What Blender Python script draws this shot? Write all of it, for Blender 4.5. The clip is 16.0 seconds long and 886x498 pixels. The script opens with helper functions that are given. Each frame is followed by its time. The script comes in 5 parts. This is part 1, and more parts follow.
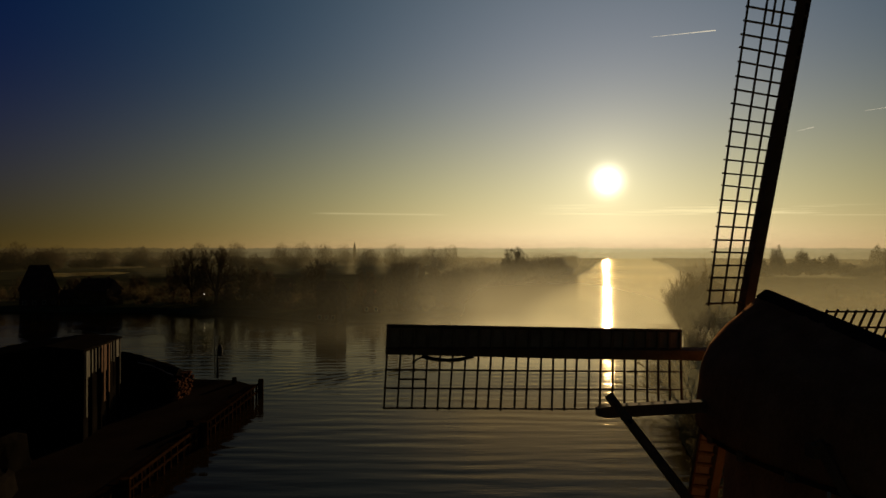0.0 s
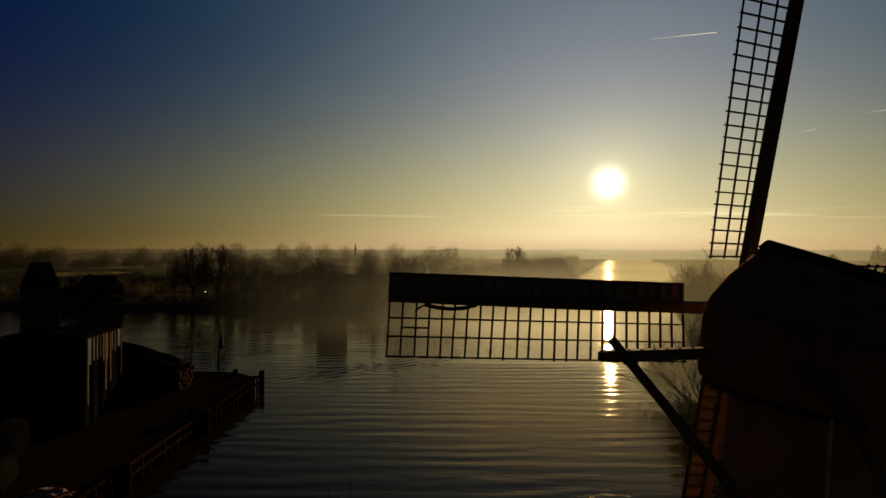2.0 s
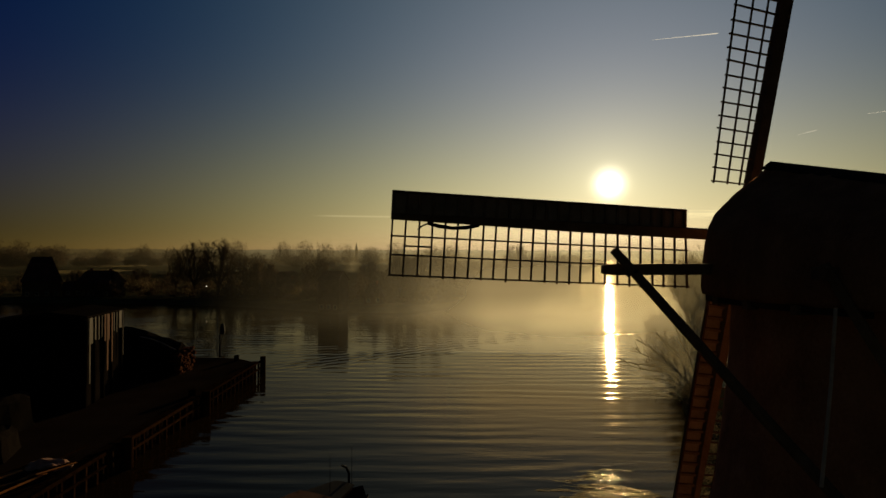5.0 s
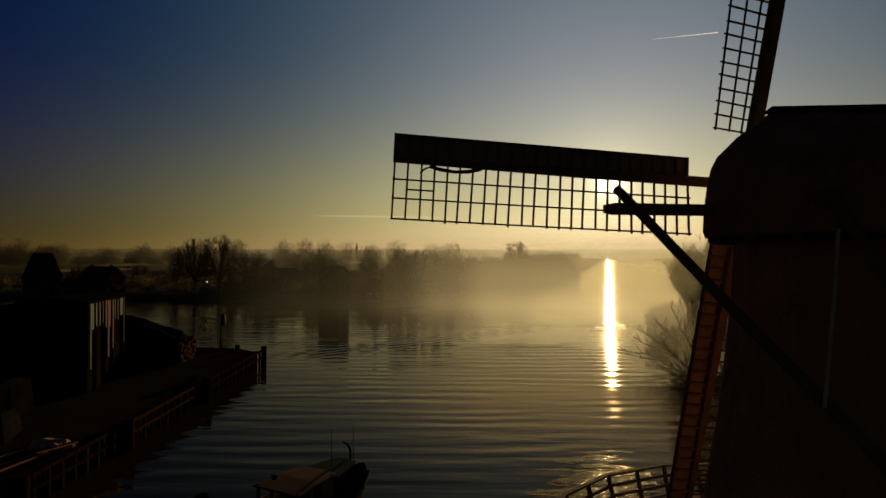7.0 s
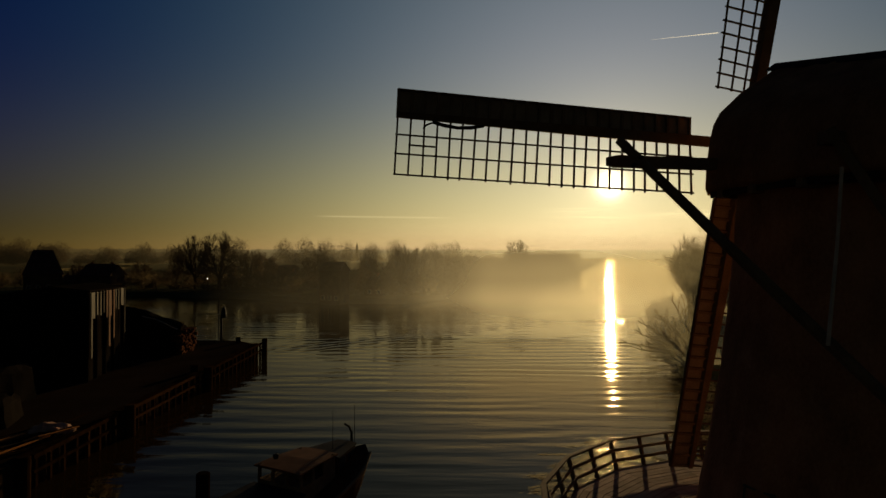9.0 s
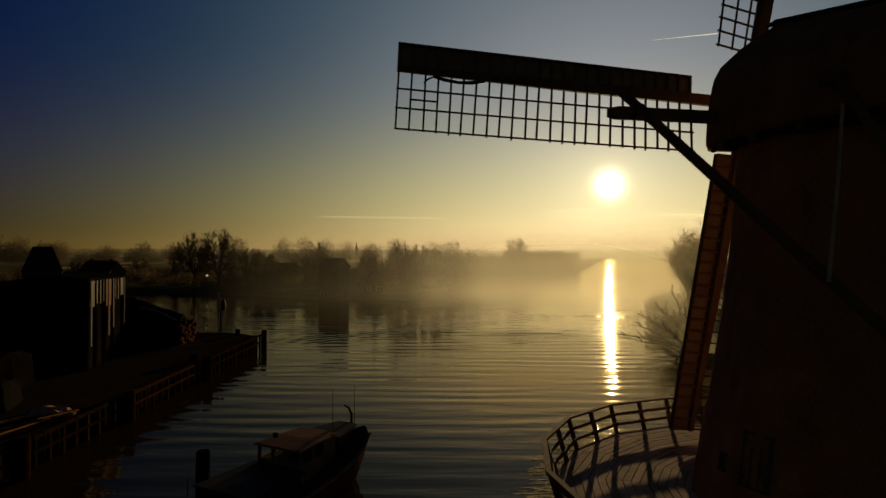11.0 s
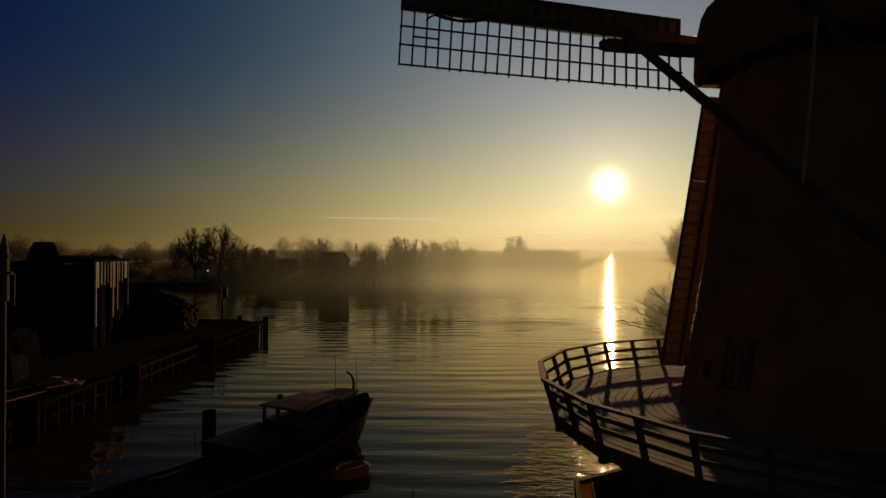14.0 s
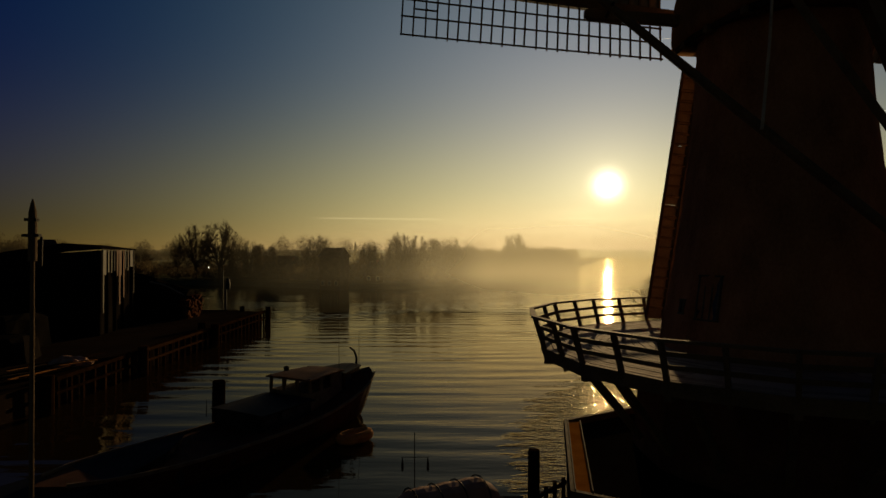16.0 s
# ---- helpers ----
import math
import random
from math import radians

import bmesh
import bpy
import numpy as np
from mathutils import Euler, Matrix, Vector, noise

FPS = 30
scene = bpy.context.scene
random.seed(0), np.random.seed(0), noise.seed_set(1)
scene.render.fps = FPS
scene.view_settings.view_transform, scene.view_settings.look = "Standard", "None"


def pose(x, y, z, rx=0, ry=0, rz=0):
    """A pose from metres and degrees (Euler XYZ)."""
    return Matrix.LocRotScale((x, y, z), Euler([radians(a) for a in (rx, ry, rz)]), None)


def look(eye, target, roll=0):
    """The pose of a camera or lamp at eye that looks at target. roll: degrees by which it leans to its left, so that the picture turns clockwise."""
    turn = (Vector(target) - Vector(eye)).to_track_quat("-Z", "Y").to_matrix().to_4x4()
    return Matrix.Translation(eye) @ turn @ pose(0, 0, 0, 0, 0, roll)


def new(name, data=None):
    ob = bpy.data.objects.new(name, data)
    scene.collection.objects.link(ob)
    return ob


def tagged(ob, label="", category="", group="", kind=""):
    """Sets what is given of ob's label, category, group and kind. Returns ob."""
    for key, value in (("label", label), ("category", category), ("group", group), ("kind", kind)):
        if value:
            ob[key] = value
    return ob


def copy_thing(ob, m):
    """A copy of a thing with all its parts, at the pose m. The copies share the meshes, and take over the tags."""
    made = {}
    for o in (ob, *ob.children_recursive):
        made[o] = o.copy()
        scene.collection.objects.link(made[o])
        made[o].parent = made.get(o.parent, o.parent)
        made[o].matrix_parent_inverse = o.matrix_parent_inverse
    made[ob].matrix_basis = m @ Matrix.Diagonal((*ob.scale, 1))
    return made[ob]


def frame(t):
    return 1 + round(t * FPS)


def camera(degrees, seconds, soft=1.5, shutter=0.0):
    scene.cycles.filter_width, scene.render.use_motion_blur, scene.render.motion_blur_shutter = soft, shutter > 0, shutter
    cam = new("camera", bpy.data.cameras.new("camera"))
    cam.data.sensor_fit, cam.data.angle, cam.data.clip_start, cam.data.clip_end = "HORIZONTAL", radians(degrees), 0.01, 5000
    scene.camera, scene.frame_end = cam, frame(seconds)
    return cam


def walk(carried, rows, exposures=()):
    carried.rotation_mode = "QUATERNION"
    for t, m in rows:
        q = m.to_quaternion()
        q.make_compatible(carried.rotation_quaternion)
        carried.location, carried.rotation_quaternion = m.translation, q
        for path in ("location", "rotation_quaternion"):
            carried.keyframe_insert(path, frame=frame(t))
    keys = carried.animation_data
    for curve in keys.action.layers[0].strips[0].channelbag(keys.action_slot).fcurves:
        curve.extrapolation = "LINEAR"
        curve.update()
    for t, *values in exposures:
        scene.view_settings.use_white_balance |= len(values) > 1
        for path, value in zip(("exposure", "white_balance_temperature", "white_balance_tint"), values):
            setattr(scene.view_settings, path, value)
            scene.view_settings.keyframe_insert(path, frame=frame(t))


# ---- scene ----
cam = camera(73.3, 16.0)
METRES, EYE, TILT, LEAN, TURN = 13.0, 23.5, 0.0, 0.0, 0.0
ROWS = [
    (0.0, 0.0, 0.0, 0.0, 0.0, 0.0, -0.0),
    (0.5, -0.0009, 0.0005, -0.0297, 0.03, 0.03, 0.02),
    (1.0, -0.0025, -0.0008, -0.0606, 0.03, 0.1, -0.03),
    (1.5, -0.0031, -0.0021, -0.09, 0.06, 0.13, -0.06),
    (2.0, -0.0043, -0.0033, -0.1193, 0.07, 0.17, -0.08),
    (2.5, -0.0045, -0.0035, -0.148, 0.08, 0.2, -0.09),
    (3.0, -0.0054, -0.0043, -0.177, 0.12, 0.24, -0.1),
    (3.5, -0.0063, -0.0038, -0.2074, 0.12, 0.27, -0.15),
    (4.0, -0.0068, -0.0039, -0.238, 0.14, 0.29, -0.14),
    (4.5, -0.0073, -0.0036, -0.2706, 0.16, 0.27, -0.15),
    (5.0, -0.008, -0.0021, -0.3039, 0.17, 0.27, -0.15),
    (7.5, -0.0138, -0.0026, -0.4567, 0.2, 0.25, -0.04),
    (8.0, -0.0156, -0.0025, -0.481, 0.2, 0.25, -0.02),
    (8.5, -0.0171, -0.0028, -0.5061, 0.21, 0.28, -0.07),
    (9.0, -0.0178, -0.0032, -0.5309, 0.22, 0.3, -0.08),
    (11.5, -0.0213, -0.0042, -0.663, 0.16, 0.37, -0.13),
    (12.0, -0.0215, -0.0084, -0.6924, 0.17, 0.4, -0.13),
    (12.5, -0.0216, -0.017, -0.7216, 0.17, 0.42, -0.14),
    (13.0, -0.0223, -0.0312, -0.7499, 0.16, 0.42, -0.14),
    (13.5, -0.0224, -0.0508, -0.777, 0.14, 0.42, -0.14),
    (14.0, -0.024, -0.0755, -0.8047, 0.12, 0.43, -0.13),
    (14.5, -0.0246, -0.1059, -0.8335, 0.1, 0.44, -0.11),
    (15.0, -0.0248, -0.1405, -0.8629, 0.08, 0.43, -0.07),
    (15.5, -0.0244, -0.1755, -0.893, 0.06, 0.37, -0.03),
    (16.0, -0.023, -0.202, -0.9236, 0.05, 0.45, 0.04),
]
walk(cam, [(t, pose(0, 0, EYE, TILT, LEAN, TURN) @ pose(METRES * x, METRES * y, METRES * z, 90 + pitch, roll, yaw)) for t, x, y, z, yaw, pitch, roll in ROWS],
     exposures=[(0.0, 0.12, 7300, 10), (3.0, 0.10, 7300, 10), (5.0, 0.12, 7400, 10), (7.5, 0.14, 7450, 10), (8.0, -0.08, 7200, 10), (8.6, 0.2, 7800, 10), (16.0, 0.24, 7900, 10)])

# ---- sky and sun: early morning, low sun over the river ----
SUN = Vector((0.2764, 1.0, 0.1145)).normalized()
SUN_EL = math.asin(SUN.z)
SUN_AZ = math.atan2(SUN.x, SUN.y)
BACK_SKY = (0.80, 0.52, 0.36)


class Nodes:
    """Short way to write a node tree."""

    def __init__(self, tree):
        self.t = tree
        tree.nodes.clear()

    def add(self, kind, ins=None, **props):
        n = self.t.nodes.new(kind)
        if "operation" in props:
            n.operation, n.use_clamp = props["operation"], props.get("use_clamp", False)
        if "vector_operation" in props:
            n.operation = props["vector_operation"]
        if "blend_type" in props:
            n.data_type, n.blend_type = "RGBA", props["blend_type"]
        for k, v in (ins or {}).items():
            if isinstance(v, bpy.types.NodeSocket):
                self.t.links.new(v, n.inputs[k])
            else:
                n.inputs[k].default_value = v
        return n

    def math(self, op, a, b=0.0, c=0.0, clamp=False):
        return self.add("ShaderNodeMath", {0: a, 1: b, 2: c}, operation=op, use_clamp=clamp).outputs[0]

    def vmath(self, op, a, b=(0, 0, 0)):
        n = self.add("ShaderNodeVectorMath", {0: a, 1: b}, vector_operation=op)
        return n.outputs["Value"] if op in ("DOT_PRODUCT", "LENGTH") else n.outputs["Vector"]

    def ramp(self, fac, stops, smooth=False):
        n = self.add("ShaderNodeValToRGB", {0: fac})
        r = n.color_ramp
        r.interpolation = "EASE" if smooth else "LINEAR"
        while len(r.elements) < len(stops):
            r.elements.new(0.5)
        for e, (p, c) in zip(r.elements, stops):
            e.position = p
            e.color = (c, c, c, 1) if isinstance(c, (int, float)) else (*c, 1)
        return n.outputs[0]

    def mix(self, fac, a, b, blend="MIX"):
        n = self.add("ShaderNodeMix", {0: fac}, blend_type=blend)
        for sock, v in ((n.inputs[6], a), (n.inputs[7], b)):
            if isinstance(v, bpy.types.NodeSocket):
                self.t.links.new(v, sock)
            else:
                sock.default_value = (*v, 1) if len(v) == 3 else v
        return n.outputs[2]

    def noise(self, vec, scale, detail=3.0, rough=0.55):
        return self.add("ShaderNodeTexNoise", {"Vector": vec, "Scale": scale, "Detail": detail, "Roughness": rough}).outputs[0]


def make_world():
    w = bpy.data.worlds.new("world")
    scene.world = w
    w.use_nodes = True
    n = Nodes(w.node_tree)
    way = n.add("ShaderNodeTexCoord").outputs["Generated"]
    tex = n.add("ShaderNodeTexSky")
    tex.sky_type, tex.sun_disc, tex.sun_elevation, tex.sun_rotation = "NISHITA", False, SUN_EL, SUN_AZ
    tex.altitude, tex.air_density, tex.dust_density, tex.ozone_density = 0.0, 1.0, 0.4, 4.0
    sky = tex.outputs[0]
    c = n.vmath("DOT_PRODUCT", way, tuple(SUN))
    ang = n.math("ARCCOSINE", n.math("MINIMUM", c, 0.9999999))
    sep = n.add("ShaderNodeSeparateXYZ", {0: way})
    z = sep.outputs[2]

    def bell(value, width):
        return n.math("EXPONENT", n.math("MULTIPLY", n.math("POWER", n.math("ABSOLUTE", n.math("DIVIDE", value, width)), 2.0), -1.0))

    def tinted(value, colour):
        grey = n.add("ShaderNodeCombineColor", {0: value, 1: value, 2: value}).outputs[0]
        return n.mix(1.0, grey, colour, "MULTIPLY")
    # haze round the sun, and a low damp layer that is lit through from behind
    disc = n.math("MULTIPLY", bell(ang, 0.0185), 2.2)
    near = n.math("EXPONENT", n.math("DIVIDE", ang, -0.065))
    mid, wide = bell(ang, 0.40), bell(ang, 0.60)
    thin_layer = n.math("EXPONENT", n.math("DIVIDE", n.math("ABSOLUTE", z), -0.05))
    deep_layer = bell(z, 0.18)
    glow = tinted(disc, (1.0, 0.95, 0.78))
    for value, colour in ((near, (0.38, 0.355, 0.23)), (mid, (0.212, 0.167, 0.196)), (wide, (0.0, 0.081, 0.059)),
                          (n.math("MULTIPLY", thin_layer, mid), (0.15, 0.13, 0.26)), (n.math("MULTIPLY", thin_layer, wide), (0.25, 0.02, 0.0)),
                          (n.math("MULTIPLY", deep_layer, mid), (0.15, 0.15, 0.0)), (n.math("MULTIPLY", deep_layer, wide), (0.270, 0.222, 0.0))):
        glow = n.mix(1.0, glow, tinted(value, colour), "ADD")
    # deep blue towards the light, pale and dull on the far side of the sky
    ahead = n.ramp(n.math("ADD", n.math("MULTIPLY", c, 0.5), 0.5), [(0.35, 0.0), (0.78, 1.0)], True)
    sky = n.mix(1.0, sky, n.mix(ahead, BACK_SKY, (0.0, 0.0, 0.83)), "MULTIPLY")
    # the damp layer soaks up the blue near the horizon
    clear = n.math("SUBTRACT", 1.0, n.math("EXPONENT", n.math("DIVIDE", n.math("MAXIMUM", z, 0.0), -0.16)))
    sky = n.mix(1.0, sky, n.mix(ahead, (1.0, 1.0, 1.0), n.add("ShaderNodeCombineColor", {0: clear, 1: clear, 2: clear}).outputs[0]), "MULTIPLY")
    # thin long cloud streaks low over the horizon
    depth = n.math("MAXIMUM", sep.outputs[1], 0.05)
    u, e = n.math("DIVIDE", sep.outputs[0], depth), n.math("DIVIDE", z, depth)
    st = n.add("ShaderNodeMapping", {"Vector": n.add("ShaderNodeCombineXYZ", {0: u, 1: e, 2: 0.3}).outputs[0], "Scale": (5.0, 230.0, 1.0)}).outputs[0]
    wisps = n.ramp(n.noise(st, 1.0, 4.0, 0.6), [(0.47, 0.0), (0.60, 1.0)])
    band = n.ramp(n.math("MULTIPLY", e, 10.0), [(0.55, 0.0), (0.60, 1.0), (0.70, 0.9), (0.78, 0.0)], True)
    reach = n.ramp(u, [(0.14, 0.0), (0.26, 1.0), (0.85, 0.6)], True)
    streak = n.math("MULTIPLY", n.math("MULTIPLY", wisps, band), reach)
    thin = bell(n.math("SUBTRACT", e, n.math("MULTIPLY_ADD", u, -0.012, 0.0575)), 0.0013)
    length = n.ramp(n.math("ADD", u, 0.5), [(0.27, 0.0), (0.32, 1.0), (0.47, 0.8), (0.52, 0.0)], True)
    streak = n.math("ADD", n.math("MULTIPLY", streak, 0.75), n.math("MULTIPLY", n.math("MULTIPLY", thin, length), 0.42))
    glow = n.mix(1.0, glow, tinted(streak, (0.26, 0.23, 0.15)), "ADD")
    bg = n.add("ShaderNodeBackground", {"Color": sky, "Strength": 0.020})
    bg2 = n.add("ShaderNodeBackground", {"Color": glow, "Strength": 1.0})
    both = n.add("ShaderNodeAddShader", {0: bg.outputs[0], 1: bg2.outputs[0]})
    n.add("ShaderNodeOutputWorld", {0: both.outputs[0]})


make_world()
sun_data = bpy.data.lights.new("sun", "SUN")
sun_data.energy, sun_data.angle, sun_data.color = 2.3, radians(0.6), (1.0, 0.74, 0.40)
sun = new("sun", sun_data)
sun.matrix_world = look((0, 0, 60), tuple(Vector((0, 0, 60)) - SUN))


# ---- materials ----
def material(name, dark, light, scale, rough=(0.7, 0.95), stretch=(1, 1, 1), bump=0.3, fine=12.0, metal=0.0, sheer=0.0, per_piece=0.0, spec=0.03):
    m = bpy.data.materials.new(name)
    m.use_nodes = True
    n = Nodes(m.node_tree)
    pos = n.add("ShaderNodeNewGeometry").outputs["Position"]
    v = n.add("ShaderNodeMapping", {"Vector": pos, "Scale": stretch}).outputs[0]
    big, small = n.noise(v, scale, 4.0), n.noise(v, scale * fine, 3.0, 0.65)
    fac = n.math("ADD", n.math("MULTIPLY", big, 0.65), n.math("MULTIPLY", small, 0.35))
    if per_piece:
        rnd = n.add("ShaderNodeObjectInfo").outputs["Random"]
        fac = n.math("ADD", fac, n.math("MULTIPLY", n.math("SUBTRACT", rnd, 0.5), per_piece))
    col = n.mix(n.ramp(fac, [(0.32, 0.0), (0.68, 1.0)]), dark, light)
    r = n.add("ShaderNodeMapRange", {0: small, 1: 0.3, 2: 0.7, 3: rough[0], 4: rough[1]}).outputs[0]
    nrm = n.add("ShaderNodeBump", {"Strength": bump, "Distance": 0.02, "Height": fac}).outputs[0]
    p = n.add("ShaderNodeBsdfPrincipled", {"Base Color": col, "Roughness": r, "Metallic": metal, "Normal": nrm, "Specular IOR Level": spec})
    last = p.outputs[0]
    if sheer:
        tr = n.add("ShaderNodeBsdfTranslucent", {"Color": col})
        last = n.add("ShaderNodeMixShader", {0: sheer, 1: last, 2: tr.outputs[0]}).outputs[0]
    n.add("ShaderNodeOutputMaterial", {0: last})
    return m


def water_material():
    m = bpy.data.materials.new("river_water")
    m.use_nodes = True
    n = Nodes(m.node_tree)
    pos = n.add("ShaderNodeNewGeometry").outputs["Position"]
    sep = n.add("ShaderNodeSeparateXYZ", {0: pos})
    bend = n.noise(n.add("ShaderNodeMapping", {"Vector": pos, "Scale": (0.05, 0.05, 0.05)}).outputs[0], 1.0, 2.0)
    # long low ripples that run across the river, broken by slow patches
    swell = n.add("ShaderNodeMapping", {"Vector": pos, "Scale": (0.10, 0.62, 1.0), "Rotation": (0, 0, radians(4))}).outputs[0]
    h1 = n.noise(swell, 1.0, 2.0, 0.4)
    mid = n.add("ShaderNodeMapping", {"Vector": pos, "Scale": (0.7, 2.6, 1.0), "Rotation": (0, 0, radians(-7))}).outputs[0]
    h2 = n.noise(mid, 1.0, 2.0, 0.5)
    calm = n.ramp(bend, [(0.38, 0.25), (0.62, 1.0)], True)
    h = n.math("ADD", n.math("MULTIPLY", h1, 0.06), n.math("MULTIPLY", n.math("MULTIPLY", h2, calm), 0.013))
    phase = n.math("ADD", n.math("MULTIPLY", sep.outputs[1], 1.9), n.math("MULTIPLY", n.noise(n.add("ShaderNodeMapping", {"Vector": pos, "Scale": (0.03, 0.07, 1.0)}).outputs[0], 1.0, 2.0), 13.0))
    h = n.math("ADD", h, n.math("MULTIPLY", n.math("MULTIPLY", n.math("SINE", phase), calm), 0.019))
    chop = n.noise(n.add("ShaderNodeMapping", {"Vector": pos, "Scale": (3.0, 6.5, 1.0)}).outputs[0], 1.0, 2.0)
    h = n.math("ADD", h, n.math("MULTIPLY", n.math("MULTIPLY", chop, calm), 0.002))
    # at a low angle ripples show their near flanks
    h = n.math("SUBTRACT", h, n.math("MULTIPLY", sep.outputs[1], 0.009))
    # wash of a passing boat
    rel = n.vmath("SUBTRACT", pos, (-30.0, 99.0, 0.0))
    q, along = n.vmath("DOT_PRODUCT", rel, (-0.63, 0.78, 0.0)), n.vmath("DOT_PRODUCT", rel, (0.78, 0.63, 0.0))
    wash = n.math("EXPONENT", n.math("MULTIPLY", n.math("POWER", n.math("DIVIDE", q, 5.0), 2.0), -1.0))
    wash = n.math("MULTIPLY", wash, n.ramp(n.math("DIVIDE", along, 90.0), [(0.0, 0.3), (0.08, 1.0), (0.6, 0.7), (1.0, 0.0)], True))
    h = n.math("ADD", h, n.math("MULTIPLY", n.math("MULTIPLY", n.math("SINE", n.math("MULTIPLY", q, 2.6)), wash), 0.026))
    # ruffled water by the mill, with a ragged edge
    off_bank = n.vmath("SUBTRACT", pos, (9.6, 36.5, 0.0))
    away = n.vmath("LENGTH", n.add("ShaderNodeCombineXYZ", {0: n.math("MULTIPLY", n.vmath("DOT_PRODUCT", off_bank, (0.958, -0.287, 0.0)), 2.1), 1: n.math("MULTIPLY", n.vmath("DOT_PRODUCT", off_bank, (0.287, 0.958, 0.0)), 0.62)}).outputs[0])
    ragged = n.math("MULTIPLY", n.math("SUBTRACT", n.noise(n.add("ShaderNodeMapping", {"Vector": pos, "Scale": (0.22, 0.7, 1.0)}).outputs[0], 1.0, 4.0, 0.65), 0.5), 1.5)
    ruffle = n.ramp(n.math("ADD", n.math("DIVIDE", away, 14.0), ragged), [(0.45, 1.0), (0.75, 0.0)], True)
    h3 = n.noise(n.add("ShaderNodeMapping", {"Vector": pos, "Scale": (1.0, 2.2, 1.0)}).outputs[0], 1.15, 3.0, 0.55)
    h = n.math("ADD", h, n.math("MULTIPLY", n.math("MULTIPLY", h3, ruffle), 0.15))
    # broken water where the barge passes the bank
    off = n.vmath("LENGTH", n.vmath("MULTIPLY", n.vmath("SUBTRACT", pos, (41.0, 143.0, 0.0)), (0.09, 0.2, 1.0)))
    churn = n.ramp(n.math("ADD", off, n.math("MULTIPLY", ragged, 0.6)), [(0.35, 1.0), (0.95, 0.0)], True)
    h5 = n.noise(n.add("ShaderNodeMapping", {"Vector": pos, "Scale": (0.55, 0.9, 1.0)}).outputs[0], 1.0, 3.0, 0.6)
    h = n.math("ADD", h, n.math("MULTIPLY", n.math("MULTIPLY", h5, churn), 0.26))
    nrm = n.add("ShaderNodeBump", {"Strength": 1.0, "Distance": 1.0, "Height": h}).outputs[0]
    body = n.add("ShaderNodeBsdfDiffuse", {"Color": (0.020, 0.011, 0.003, 1)})
    # warm cast painted into the mirror colour, so reflected sky turns brown
    gloss = n.add("ShaderNodeBsdfGlossy", {"Color": (1.0, 0.86, 0.62, 1), "Roughness": 0.04, "Normal": nrm})
    share = n.add("ShaderNodeFresnel", {"IOR": 1.24, "Normal": nrm}).outputs[0]
    mixed = n.add("ShaderNodeMixShader", {0: share, 1: body.outputs[0], 2: gloss.outputs[0]})
    n.add("ShaderNodeOutputMaterial", {0: mixed.outputs[0]})
    return m


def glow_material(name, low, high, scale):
    """Far trees with haze glow painted into emission, brightest towards the sun."""
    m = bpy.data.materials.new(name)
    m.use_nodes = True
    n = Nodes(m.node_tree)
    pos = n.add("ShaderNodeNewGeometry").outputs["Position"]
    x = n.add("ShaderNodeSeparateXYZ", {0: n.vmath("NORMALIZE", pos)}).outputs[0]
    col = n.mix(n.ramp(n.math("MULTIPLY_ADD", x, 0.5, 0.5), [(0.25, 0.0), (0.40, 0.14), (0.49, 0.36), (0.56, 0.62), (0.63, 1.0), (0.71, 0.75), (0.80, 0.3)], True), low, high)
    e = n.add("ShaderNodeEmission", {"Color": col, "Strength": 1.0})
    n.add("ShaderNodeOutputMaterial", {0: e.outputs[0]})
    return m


def mist_material(name, amount, span, top, soft_colour, ahead, rise=((0.0, 0.45), (0.09, 1.0))):
    m = bpy.data.materials.new(name)
    m.use_nodes = True
    n = Nodes(m.node_tree)
    pos = n.add("ShaderNodeNewGeometry").outputs["Position"]
    z = n.add("ShaderNodeSeparateXYZ", {0: pos}).outputs[2]
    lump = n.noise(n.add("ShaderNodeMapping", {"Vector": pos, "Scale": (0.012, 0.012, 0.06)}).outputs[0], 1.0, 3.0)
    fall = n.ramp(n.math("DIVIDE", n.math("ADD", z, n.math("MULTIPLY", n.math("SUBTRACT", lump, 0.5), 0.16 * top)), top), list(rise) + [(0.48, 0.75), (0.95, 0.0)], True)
    # haze painted in by bearing: the sheet's density follows the span stops
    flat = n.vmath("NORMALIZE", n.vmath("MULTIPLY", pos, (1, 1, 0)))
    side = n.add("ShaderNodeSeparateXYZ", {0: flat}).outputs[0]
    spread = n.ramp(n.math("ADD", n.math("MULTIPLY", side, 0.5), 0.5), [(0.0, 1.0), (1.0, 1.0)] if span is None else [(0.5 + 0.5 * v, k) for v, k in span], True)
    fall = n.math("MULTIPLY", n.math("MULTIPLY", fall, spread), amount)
    # fixed shading normal, so the sheet takes the sun alike everywhere
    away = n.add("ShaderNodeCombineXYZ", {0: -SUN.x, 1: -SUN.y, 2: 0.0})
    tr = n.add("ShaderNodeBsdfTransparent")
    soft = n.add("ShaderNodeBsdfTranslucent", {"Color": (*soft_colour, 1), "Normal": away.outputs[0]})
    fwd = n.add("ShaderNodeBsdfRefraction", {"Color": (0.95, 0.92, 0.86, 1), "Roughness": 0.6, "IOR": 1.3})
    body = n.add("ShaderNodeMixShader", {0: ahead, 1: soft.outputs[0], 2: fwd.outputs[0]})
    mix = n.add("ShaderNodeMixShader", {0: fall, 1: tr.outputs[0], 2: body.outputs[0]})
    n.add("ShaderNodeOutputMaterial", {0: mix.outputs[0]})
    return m


